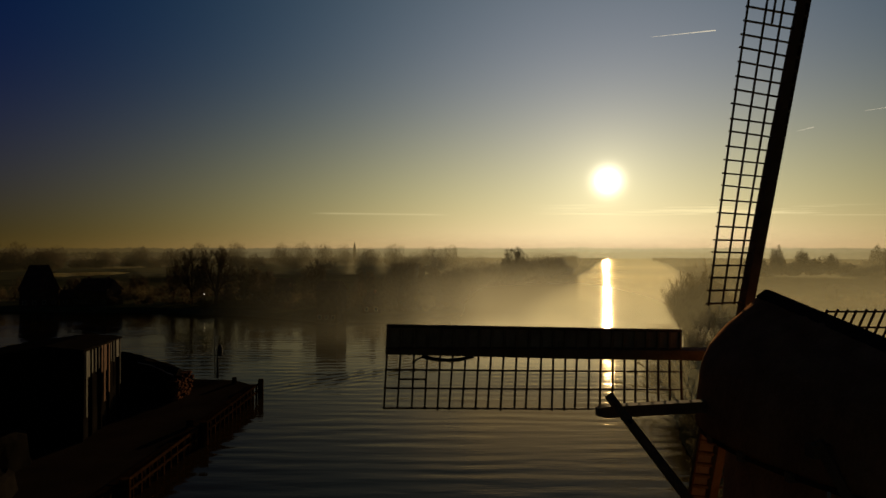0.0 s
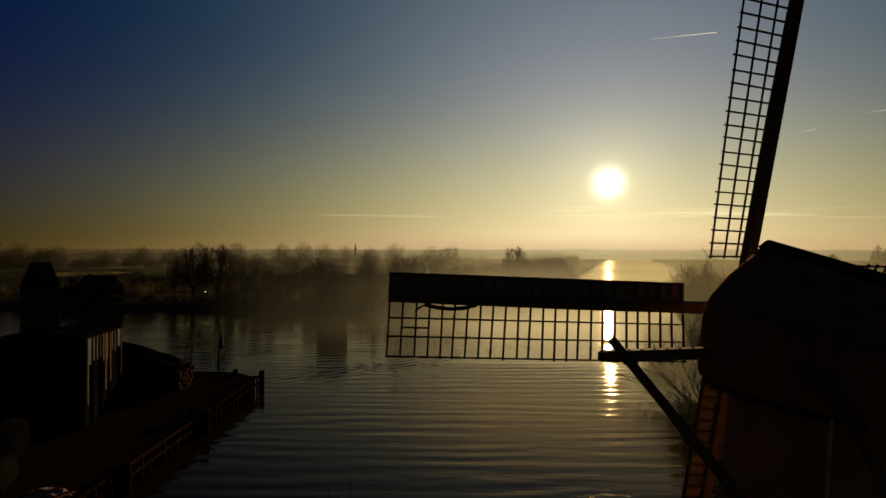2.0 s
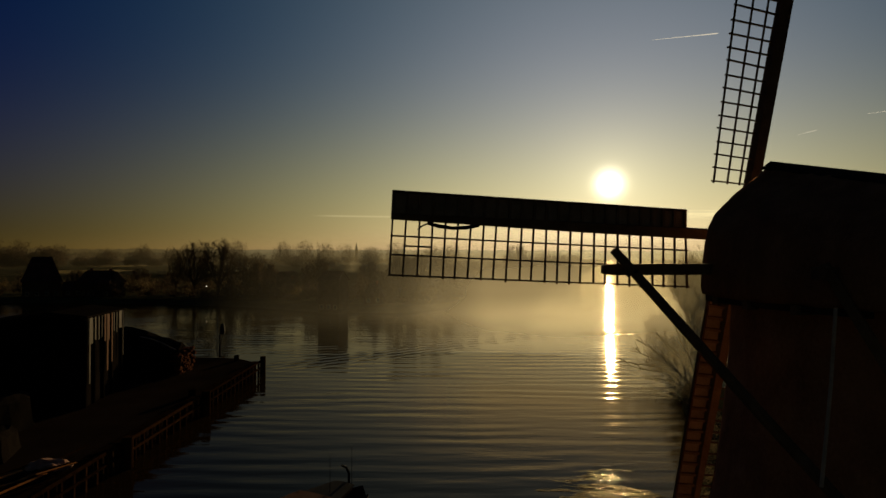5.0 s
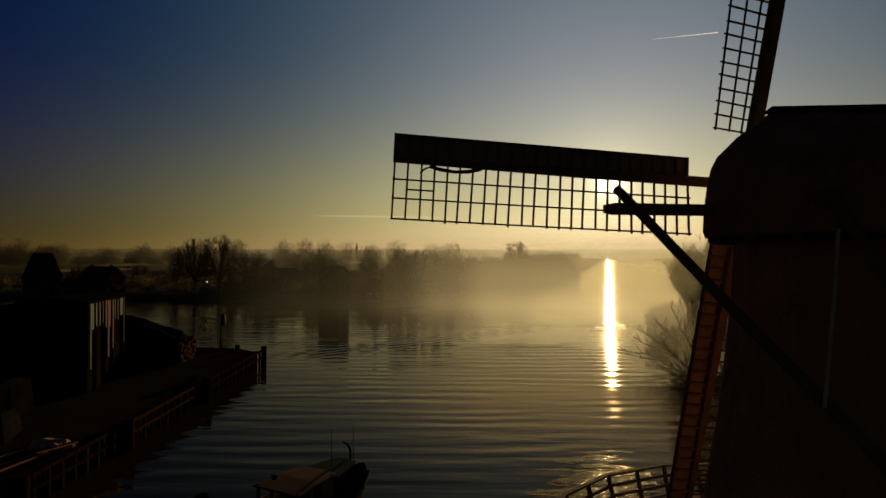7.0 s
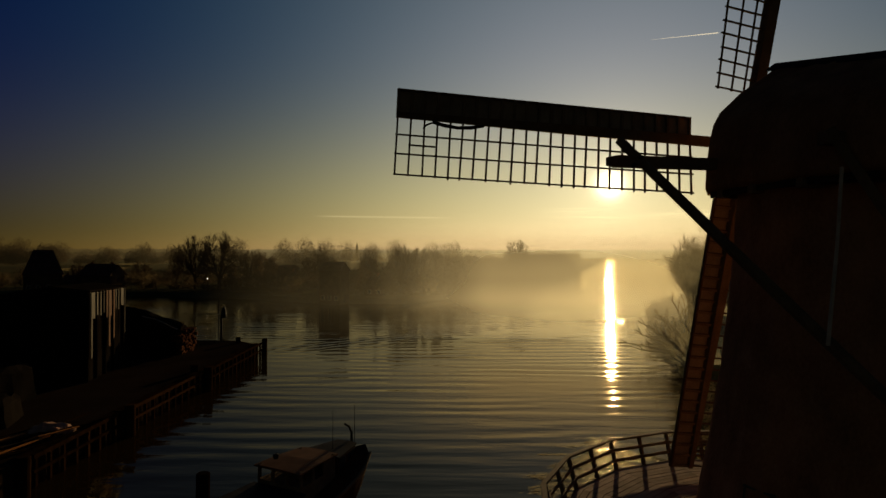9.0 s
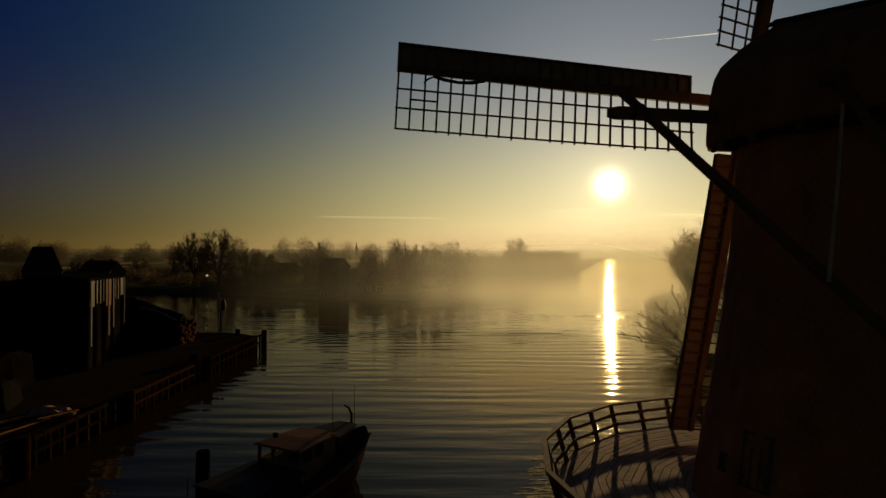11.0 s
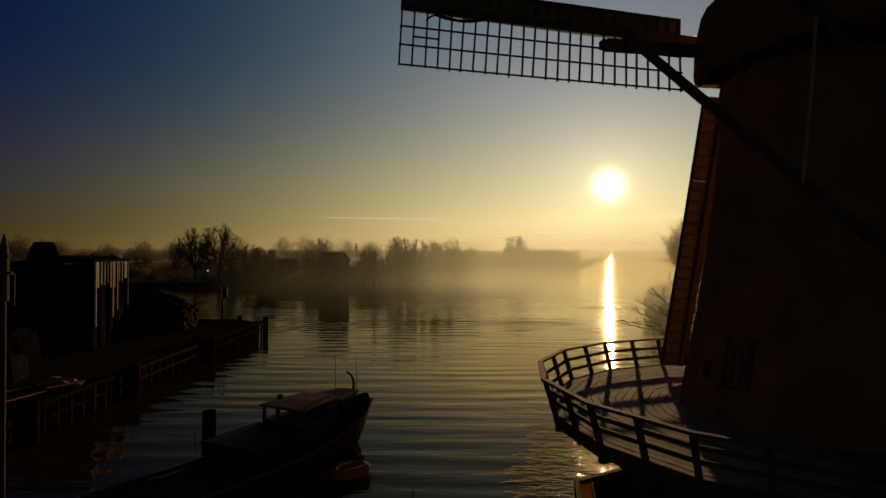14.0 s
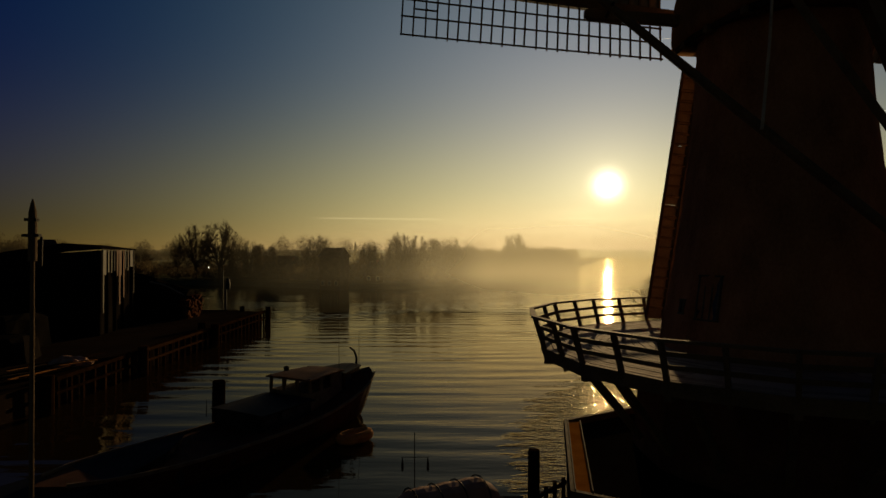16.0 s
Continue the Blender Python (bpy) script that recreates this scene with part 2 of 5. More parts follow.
WATER = water_material()
THATCH = material("weathered_thatch", (0.13, 0.062, 0.032), (0.30, 0.155, 0.085), 1.2, stretch=(1, 1, 0.35), bump=0.8, fine=14, spec=0.0)
BODY = material("weathered_brick_red_body", (0.18, 0.082, 0.044), (0.40, 0.190, 0.108), 1.0, stretch=(1, 1, 0.6), bump=0.5, fine=16, spec=0.0)
# tarpaulin black; on boatyard walls and roofs it also paints in deep shade
TARP_BLACK = material("tarp_and_shade_black", (0.006, 0.005, 0.004), (0.015, 0.012, 0.010), 0.7, bump=0.5, spec=0.0)
STRIP = material("dull_cladding", (0.016, 0.014, 0.012), (0.05, 0.042, 0.034), 0.6, rough=(0.6, 0.9), bump=0.1, spec=0.02)
CLAMP = material("bleached_clamp_wood", (0.12, 0.085, 0.055), (0.26, 0.19, 0.13), 2.0, bump=0.2)
TAR = material("tarred_boards", (0.018, 0.013, 0.011), (0.06, 0.04, 0.03), 1.0, stretch=(1, 1, 0.5), bump=0.3)
OAK = material("stained_oak", (0.085, 0.058, 0.036), (0.20, 0.135, 0.085), 1.5, rough=(0.65, 0.9), stretch=(1, 1, 1), bump=0.25, spec=0.02)
WINDBOARD = material("weathered_wind_boards", (0.18, 0.135, 0.095), (0.37, 0.285, 0.205), 1.4, stretch=(1, 1, 1), bump=0.25, spec=0.02)
LATH = material("sail_lath", (0.05, 0.03, 0.018), (0.13, 0.08, 0.05), 2.0, bump=0.2)
DECK = material("frosty_deck_boards", (0.19, 0.115, 0.080), (0.40, 0.27, 0.20), 1.6, rough=(0.75, 0.95), bump=0.3, per_piece=0.35, spec=0.05)
BRICK = material("old_brick", (0.10, 0.045, 0.03), (0.24, 0.11, 0.075), 0.9, bump=0.4, fine=20, per_piece=0.3)
OLDBRICK = material("sooty_brick", (0.05, 0.022, 0.014), (0.13, 0.055, 0.032), 0.9, bump=0.3, fine=20, per_piece=0.35, spec=0.0)
# dark hull; red-brown of the glancing sun put into its colour
HULLM = material("sun_reddened_hull", (0.030, 0.011, 0.006), (0.085, 0.032, 0.017), 0.8, bump=0.15, spec=0.03)
SOIL = material("winter_grass", (0.025, 0.028, 0.012), (0.10, 0.09, 0.045), 0.06, bump=0.5, fine=30, spec=0.0)
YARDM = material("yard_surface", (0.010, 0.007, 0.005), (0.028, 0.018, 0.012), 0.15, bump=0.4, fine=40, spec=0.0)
BARK = material("bare_twigs", (0.05, 0.035, 0.022), (0.15, 0.11, 0.065), 0.8, sheer=0.3)
OSIER = material("willow_twigs", (0.14, 0.105, 0.05), (0.36, 0.28, 0.15), 0.8, sheer=0.55)
# bare twigs again, paler: haze over the far woods put into the colour
WOODS = material("haze_paled_woods", (0.07, 0.058, 0.040), (0.20, 0.17, 0.12), 0.05, sheer=0.55)
ROOFM = material("dark_roof_tiles", (0.03, 0.02, 0.018), (0.09, 0.05, 0.04), 0.5, bump=0.5, spec=0.05)
WALLM = material("house_wall", (0.045, 0.030, 0.022), (0.10, 0.07, 0.05), 0.4)
STEEL = material("painted_steel", (0.010, 0.010, 0.011), (0.034, 0.033, 0.035), 0.6, rough=(0.45, 0.75), bump=0.1, spec=0.015)
CLAD = material("pale_cladding", (0.25, 0.22, 0.17), (0.5, 0.46, 0.38), 0.5, rough=(0.3, 0.6), bump=0.1)
PALE = material("weathered_pale_cladding", (0.035, 0.033, 0.028), (0.15, 0.14, 0.115), 0.8, rough=(0.5, 0.8), stretch=(1, 1, 0.3), bump=0.1, spec=0.03)
PILE = material("wet_timber", (0.012, 0.006, 0.0025), (0.040, 0.019, 0.008), 1.2, stretch=(1, 1, 0.3), bump=0.4, per_piece=0.3, spec=0.0)
ROOFWOOD = material("cabin_roof_paint", (0.08, 0.036, 0.018), (0.16, 0.075, 0.04), 0.9, rough=(0.5, 0.75), bump=0.1, spec=0.02)
CANVAS = material("faded_red_canvas", (0.24, 0.13, 0.09), (0.44, 0.27, 0.2), 1.2, bump=0.2)
EDGEWOOD = material("orange_brown_board", (0.36, 0.12, 0.022), (0.55, 0.21, 0.045), 1.6, bump=0.2, spec=0.0)
RUST = material("orange_paint", (0.35, 0.12, 0.03), (0.6, 0.24, 0.06), 2.0, bump=0.2)
ROPE = material("pale_rope", (0.3, 0.27, 0.22), (0.5, 0.46, 0.4), 3.0)
GLASS = material("dark_window_glass", (0.02, 0.022, 0.025), (0.05, 0.05, 0.055), 0.5, rough=(0.03, 0.08), bump=0.0, spec=0.6)
# span stops paint mist and haze thicker towards the sun's side
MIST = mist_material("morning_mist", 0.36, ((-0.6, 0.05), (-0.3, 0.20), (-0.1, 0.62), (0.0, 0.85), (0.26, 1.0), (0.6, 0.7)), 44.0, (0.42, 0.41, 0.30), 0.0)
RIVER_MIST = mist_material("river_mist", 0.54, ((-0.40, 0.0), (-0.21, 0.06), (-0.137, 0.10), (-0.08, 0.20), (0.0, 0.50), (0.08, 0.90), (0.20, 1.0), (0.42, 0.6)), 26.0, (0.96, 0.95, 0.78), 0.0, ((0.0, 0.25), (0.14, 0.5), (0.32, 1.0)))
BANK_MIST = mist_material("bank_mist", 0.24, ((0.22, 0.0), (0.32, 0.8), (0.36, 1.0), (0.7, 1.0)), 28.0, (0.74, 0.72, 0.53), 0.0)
FAR_A = glow_material("haze_glow_a", (0.020, 0.014, 0.005), (0.50, 0.44, 0.25), 1)
FAR_B = glow_material("haze_glow_b", (0.045, 0.032, 0.012), (0.60, 0.54, 0.33), 1)

# ---- building helpers ----
WORLD_OF = {}


def mesh_of(bm, material_, name):
    me = bpy.data.meshes.new(name)
    bm.to_mesh(me)
    bm.free()
    me.materials.append(material_)
    return me


def thing(name, at=(0, 0, 0), rz=0.0, label="", category="", group="", kind=""):
    ob = new(name)
    ob.empty_display_size = 0.3
    m = pose(*at, 0, 0, rz)
    ob.matrix_basis = m
    WORLD_OF[ob] = m
    return tagged(ob, label, category, group, kind)


def part_mesh(name, me, parent, label="", m=None):
    """One mesh object under a thing or part, at m in the world."""
    ob = new(name, me)
    m = m or Matrix()
    ob.parent = parent
    ob.matrix_parent_inverse = WORLD_OF.get(parent, Matrix()).inverted()
    ob.matrix_basis = m
    WORLD_OF[ob] = m
    return tagged(ob, label)


def part(name, bm, material_, parent, label="", m=None):
    return part_mesh(name, mesh_of(bm, material_, name), parent, label, m)


def solid(name, bm, material_, label="", category="", kind="", group=""):
    return tagged(new(name, mesh_of(bm, material_, name)), label, category, group, kind)


def quad_box(bm, corners):
    """A box from eight corners: four below, four above."""
    v = [bm.verts.new(c) for c in corners]
    for f in ((3, 2, 1, 0), (4, 5, 6, 7), (0, 1, 5, 4), (1, 2, 6, 5), (2, 3, 7, 6), (3, 0, 4, 7)):
        bm.faces.new([v[i] for i in f])
    return v


def box(bm, x0, y0, z0, x1, y1, z1):
    return quad_box(bm, [(x0, y0, z0), (x1, y0, z0), (x1, y1, z0), (x0, y1, z0), (x0, y0, z1), (x1, y0, z1), (x1, y1, z1), (x0, y1, z1)])


def beam(bm, a, b, w, h, up=(0, 0, 1), w2=None, h2=None):
    """A squared timber from a to b, w wide and h high, that may taper."""
    a, b = Vector(a), Vector(b)
    d = (b - a).normalized()
    s = d.cross(Vector(up))
    s = s.normalized() if s.length > 1e-4 else Vector((1, 0, 0))
    u = s.cross(d)
    w2, h2 = w2 or w, h2 or h
    c = []
    for p, ww, hh in ((a, w, h), (b, w2, h2)):
        c += [p + s * ww / 2 * i + u * hh / 2 * j for i, j in ((-1, -1), (1, -1), (1, 1), (-1, 1))]
    return quad_box(bm, c)


def tube(bm, pts, radii, sides=6, cap=True):
    rings = []
    for i, p in enumerate(pts):
        p = Vector(p)
        d = (Vector(pts[min(i + 1, len(pts) - 1)]) - Vector(pts[max(i - 1, 0)])).normalized()
        s = d.cross(Vector((0.13, 0.31, 0.94)))
        s = s.normalized() if s.length > 1e-3 else Vector((1, 0, 0))
        u = s.cross(d)
        rings.append([bm.verts.new(p + (s * math.cos(2 * math.pi * k / sides) + u * math.sin(2 * math.pi * k / sides)) * radii[i]) for k in range(sides)])
    for a, b in zip(rings, rings[1:]):
        for k in range(sides):
            bm.faces.new((a[k], a[(k + 1) % sides], b[(k + 1) % sides], b[k]))
    if cap:
        bm.faces.new(rings[0][::-1])
        bm.faces.new(rings[-1])


def loft(bm, rings, close_ends=True, wrap=True):
    rv = [[bm.verts.new(p) for p in r] for r in rings]
    n = len(rv[0])
    for a, b in zip(rv, rv[1:]):
        for k in range(n if wrap else n - 1):
            bm.faces.new((a[k], a[(k + 1) % n], b[(k + 1) % n], b[k]))
    if close_ends:
        bm.faces.new(rv[0][::-1])
        bm.faces.new(rv[-1])
    return rv


# ---- river, land ----
bm = bmesh.new()
box(bm, -4400, -600, -6.0, 4400, 4400, -4.0)
solid("ground", bm, SOIL, "dark muddy river bed under the water", "ground", "structure")

bm = bmesh.new()
v = [bm.verts.new(p) for p in ((-4400, -600, 0), (4400, -600, 0), (4400, 4400, 0), (-4400, 4400, 0))]
bm.faces.new(v)
solid("water", bm, WATER, "calm river with fine ripples mirroring the morning sky", "river", "structure")


def land(name, outline, z, slope, mat, label, rough=0.25):
    """A flat piece of land with a sloping bank down into the water; outline runs counter-clockwise."""
    bm = bmesh.new()
    n = len(outline)
    rings = [[], [], []]
    rnd = random.Random(len(outline))
    for i in range(n):
        p, a, b = Vector(outline[i]), Vector(outline[i - 1]), Vector(outline[(i + 1) % n])
        t = ((b - p).normalized() + (p - a).normalized())
        out = Vector((t.y, -t.x)).normalized()
        for r, (o, h) in zip(rings, ((slope * 1.5, -3.5), (0.0, 0.05), (-slope, z))):
            q = p + out * (o + rnd.uniform(-rough, rough))
            r.append((q.x, q.y, h))
    loft(bm, rings, close_ends=False)
    bm.verts.ensure_lookup_table()
    bm.faces.new([bm.verts[2 * n + k] for k in range(n)])
    bmesh.ops.recalc_face_normals(bm, faces=bm.faces)
    bmesh.ops.triangulate(bm, faces=[f for f in bm.faces if len(f.verts) > 4])
    return solid(name, bm, mat, label, "ground", "structure")


def smooth_line(pts, step, wobble, seed):
    out = []
    rnd = random.Random(seed)
    for (x0, y0), (x1, y1) in zip(pts, pts[1:]):
        k = max(1, int(math.hypot(x1 - x0, y1 - y0) / step))
        for i in range(k):
            out.append((x0 + (x1 - x0) * i / k + rnd.uniform(-wobble, wobble), y0 + (y1 - y0) * i / k + rnd.uniform(-wobble, wobble)))
    return out + [pts[-1]]


far_shore = smooth_line([(-900, 250), (-260, 226), (-110, 220), (-70, 208), (-40, 192), (-14, 190), (4, 212), (32, 290), (64, 375), (110, 495), (178, 720), (265, 1020), (420, 1500)], 14, 1.2, 3)
land("ground_far_bank", far_shore + [(700, 4300), (-4300, 4300), (-4300, 250)], 1.6, 3.0, SOIL, "flat frosty meadows and gardens along the far river bank", 0.6)
right_shore = [(700, 2300), (470, 1300), (330, 860), (200, 480), (100, 250), (62, 165), (45, 122), (36, 95), (26.5, 62), (16, 36), (8.5, 24), (3.6, 18), (1.7, 8), (1.7, -300)]
land("ground_mill_bank", smooth_line(right_shore, 4, 0.5, 4) + [(4300, -300), (4300, 2300)], 2.2, 1.2, SOIL, "dark grassy river bank below the windmill", 0.3)
yard_edge = [(-30.0, 20), (-30.0, 94.0), (-34, 97.5), (-60, 101), (-120, 110), (-300, 125), (-300, -200), (-30.0, -200)]
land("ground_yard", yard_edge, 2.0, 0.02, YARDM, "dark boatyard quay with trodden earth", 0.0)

# ---- the windmill ----
AX = Vector((10.1, 15.8, 0.0))                       # the tower's upright axis
R = Vector((0.983, 0.182, 0.0)).normalized()        # across the cap, to its right seen from behind
N = Vector((-R.y, R.x, 0.0))                        # the way the sails face
Z = Vector((0, 0, 1))
DECK_Z, TOP_Z = 8.6, 18.2
mill = thing("windmill", (AX.x, AX.y, 2.6), 0, "dark windmill with lattice sails and gallery on the river bank", "windmill")


def around(r, deg, z):
    a = radians(deg)
    return AX + Vector((math.cos(a) * r, math.sin(a) * r, z))


def eight(r, z, soft=0.12):
    """A ring of the eight-sided body with softened corners."""
    out = []
    for k in range(8):
        for da, rr in ((-18, 0.965), (-6, 0.995), (6, 0.995), (18, 0.965)):
            out.append(around(r * rr, k * 45 + 22.5 + da, z))
    return out


bm = bmesh.new()
rings = []
for i in range(25):
    f = i / 24
    z = DECK_Z - 0.2 + (TOP_Z - DECK_Z + 0.2) * f
    r = 2.37 + 1.25 * (1 - f) ** 1.6
    rings.append([p + Vector((noise.noise(p * 1.7), noise.noise(p * 1.7 + Vector((5, 3, 1))), 0)) * 0.05 for p in eight(r, z)])
loft(bm, rings)
tower = part("tower", bm, BODY, mill, "dark reddish-brown flared tower body")

bm = bmesh.new()
loft(bm, [eight(4.6, 1.5), eight(4.6, 3.0), eight(4.1, DECK_Z - 0.35), eight(4.0, DECK_Z - 0.2)])
base = part("base", bm, BRICK, mill, "dark brick base storey under the gallery")


def wall_opening(deg, z0, z1, w, r0, name, label, pane=True):
    """A framed window or door on the tower, leaning with the wall."""
    a = radians(deg)
    out, side = Vector((math.cos(a), math.sin(a), 0)), Vector((-math.sin(a), math.cos(a), 0))
    lean = 0.20

    def at(s, z, o):
        return AX + side * s + out * (r0 - lean * (z - DECK_Z) + o) + Z * z
    bm = bmesh.new()
    for s in (-w / 2, w / 2):
        beam(bm, at(s, z0, 0), at(s, z1, 0), 0.05, 0.14, out)
    for z in (z0, z1):
        beam(bm, at(-w / 2 - 0.05, z, 0.01), at(w / 2 + 0.05, z, 0.01), 0.14, 0.05, Z)
    fr = part(name, bm, PALE, mill, label)
    bm = bmesh.new()
    quad_box(bm, [at(-w / 2, z0, -0.2), at(w / 2, z0, -0.2), at(w / 2, z0, 0.03), at(-w / 2, z0, 0.03), at(-w / 2, z1, -0.2), at(w / 2, z1, -0.2), at(w / 2, z1, 0.03), at(-w / 2, z1, 0.03)])
    part("pane" if pane else "door_leaf", bm, GLASS if pane else TAR, fr)
    if pane:
        for s in (-w / 6, w / 6):
            bm = bmesh.new()
            beam(bm, at(s, z0, 0.05), at(s, z1, 0.05), 0.04, 0.04, out)
            part("glazing_bar", bm, PALE, fr)


wall_opening(207, DECK_Z + 1.0, DECK_Z + 2.25, 0.70, 3.50, "tower_window", "small dark window with thin pale glazing bars")
wall_opening(189, DECK_Z + 1.1, DECK_Z + 1.5, 0.18, 3.50, "vent_hatch", "tiny pale hatch", False)

# cap: a steep thatched roof with rounded flanks, its ridge falling to the rear
CAP_FALL = [(0.0, 0.03), (0.06, 0.17), (0.14, 0.34), (0.22, 0.52), (0.30, 0.68), (0.38, 0.80), (0.47, 0.885), (0.60, 0.945), (0.80, 0.985), (0.95, 1.0), (1.0, 0.97)]


def cap_half(s):
    """Half the cap's width at s metres before the tower's axis."""
    return 2.70 - 0.085 * (s - 0.2) ** 2 if s > 0.2 else 2.70 - 0.065 * (s - 0.2) ** 2


bm = bmesh.new()
rings = []
for i in range(17):
    s = 2.45 - i * 6.25 / 16                        # along N, front to rear
    half, low = cap_half(s) * (0.93 if i == 0 else 1.0), TOP_Z + 0.12
    top = 22.20 - 0.24 * (2.0 - s) - (0.5 * (s - 1.9) if s > 1.9 else 0)
    side_ = [(-half * w, top + (low - top) * d) for d, w in CAP_FALL]
    ring = []
    for x, z in side_[::-1] + [(-x, z) for x, z in side_]:
        p = AX + N * s + R * x + Z * z
        rough = 0.065 if i else 0.03
        ring.append(p + Vector((noise.noise(p * 2.6), noise.noise(p * 2.6 + Vector((9, 1, 4))), noise.noise(p * 2.8))) * rough)
    rings.append(ring)
loft(bm, rings)
for f in bm.faces:
    f.smooth = len(f.verts) < 5
cap = part("cap", bm, THATCH, mill, "steep rounded thatched cap")
for sgn in (-1, 1):
    bm = bmesh.new()
    beam(bm, AX + N * 2.15 + R * 0.16 * sgn + Z * 22.17, AX - N * 3.75 + R * 0.16 * sgn + Z * 20.83, 0.34, 0.06, (0.75 * sgn * R + Z))
    part("ridge_board", bm, TAR, cap)
for sgn in (-1, 1):
    for s, ln in ((1.2, 0.05), (-0.2, 0.10), (-1.6, 0.10)):
        bm = bmesh.new()
        beam(bm, AX + N * s + R * sgn * 1.9 + Z * (TOP_Z + 0.02), AX + N * s + R * sgn * (cap_half(s) - 0.12 + ln) + Z * (TOP_Z + 0.02), 0.20, 0.22)
        part("cap_beam", bm, OAK, cap)
    bm = bmesh.new()
    rows = []
    for k in range(9):
        s = 1.9 - k * 0.62
        p = AX + N * s + R * sgn * (cap_half(s) - 0.16)
        rows.append([p + R * i * 0.05 + Z * (TOP_Z + 0.1 + j * 0.13) for i, j in ((-1, -1), (1, -1), (1, 1), (-1, 1))])
    loft(bm, rows)
    part("eave_board", bm, TAR, cap)
bm = bmesh.new()
loft(bm, [[around(2.15, 20 * k, TOP_Z - 0.12) for k in range(18)], [around(2.15, 20 * k, TOP_Z + 0.2) for k in range(18)]])
part("curb_ring", bm, OAK, cap)

# sails
HUB = AX + N * 3.55 + R * 0.38 + Z * 20.07
SHAFT = (N * math.cos(radians(10)) + Z * math.sin(radians(10))).normalized()
UP = (Z * math.cos(radians(10)) - N * math.sin(radians(10))).normalized()
bm = bmesh.new()
beam(bm, HUB - SHAFT * 3.2, HUB + SHAFT * 0.75, 0.62, 0.62, UP)
part("wind_shaft", bm, STEEL, mill)

REACH, INNER, TURNED = 11.7, 2.25, 2.5


def rot_about_x(p, deg):
    c, s = math.cos(radians(deg)), math.sin(radians(deg))
    return Vector((p[0], p[1] * c - p[2] * s, p[1] * s + p[2] * c))


def twist(u):
    return -4 - 13 * (1 - (u - INNER) / (REACH - INNER)) ** 1.2


def sail_parts(INNER, REACH, LEAD=0.72, WIDE=1.76):
    """Meshes of one sail: x out along the stock, y to the trailing side, z the way the sails face."""
    sail_meshes = {}
    bm = bmesh.new()
    beam(bm, (-0.4, 0, 0), (6.0, 0, 0), 0.34, 0.36, (0, 0, 1), 0.30, 0.30)
    beam(bm, (6.0, 0, 0), (REACH, 0, 0), 0.30, 0.30, (0, 0, 1), 0.17, 0.16)
    sail_meshes["stock"] = mesh_of(bm, OAK, "stock")
    bars = []
    rnd = random.Random(5)
    n = 24
    for i in range(n + 1):
        u = INNER + 0.05 + (REACH - 0.1 - INNER) * i / n
        bm = bmesh.new()
        w = WIDE + rnd.uniform(-0.03, 0.03)
        a, b = rot_about_x((u, 0.06 - LEAD, 0.03), twist(u)), rot_about_x((u + rnd.uniform(-0.03, 0.03), w, 0.03), twist(u))
        beam(bm, a, b, 0.05, 0.06)
        bars.append(mesh_of(bm, LATH, "sail_bar"))
    sail_meshes["bars"] = bars
    hems = []
    for v, u0, u1 in ((0.56, INNER, REACH), (1.11, INNER, REACH), (1.71, INNER, REACH), (0.84, REACH - 1.25, REACH - 0.4)):
        v *= WIDE / 1.76
        bm = bmesh.new()
        k = 8
        loft(bm, [[rot_about_x((u0 + (u1 - u0) * i / k, v + dv, dw), twist(u0 + (u1 - u0) * i / k)) for dv, dw in ((-0.025, -0.022), (0.025, -0.022), (0.025, 0.022), (-0.025, 0.022))] for i in range(k + 1)])
        hems.append(mesh_of(bm, LATH, "hem_lath"))
    sail_meshes["hems"] = hems
    boards = []
    cuts = [INNER + 0.05, 4.6, 6.9, 9.2, REACH]
    for i in range(4):
        bm = bmesh.new()
        u0, u1 = cuts[i] + 0.004, cuts[i + 1] + 0.0
        rim = 0.03 * (i % 2)
        quad_box(bm, [rot_about_x(p, twist(p[0]) * 0.6) for p in (
            (u0, -LEAD - rim, 0.10), (u1, -LEAD - rim, 0.10), (u1, 0.0, 0.06), (u0, 0.0, 0.06),
            (u0, -LEAD - rim, 0.13), (u1, -LEAD - rim, 0.13), (u1, 0.0, 0.09), (u0, 0.0, 0.09))])
        boards.append(mesh_of(bm, WINDBOARD, "wind_board"))
    sail_meshes["boards"] = boards
    bm = bmesh.new()
    beam(bm, rot_about_x((INNER + 0.05, -LEAD, 0.06), twist(INNER) * 0.6), rot_about_x((REACH, -LEAD, 0.06), twist(REACH) * 0.6), 0.07, 0.12)
    sail_meshes["rail"] = mesh_of(bm, LATH, "leading_batten")
    cl = []
    for i in range(25):
        u = INNER + 0.1 + (REACH - 0.15 - INNER) * i / 24
        bm = bmesh.new()
        beam(bm, rot_about_x((u, 0.02 - LEAD, 0.02), twist(u) * 0.6), rot_about_x((u, -0.10, 0.0), twist(u) * 0.6), 0.07, 0.09)
        cl.append(mesh_of(bm, CLAMP, "clamp"))
    sail_meshes["clamps"] = cl
    return sail_meshes


LEVEL, HANGING, UPRIGHT = sail_parts(INNER, REACH), sail_parts(1.6, 11.5), sail_parts(1.6, 11.5, 0.34, 1.92)


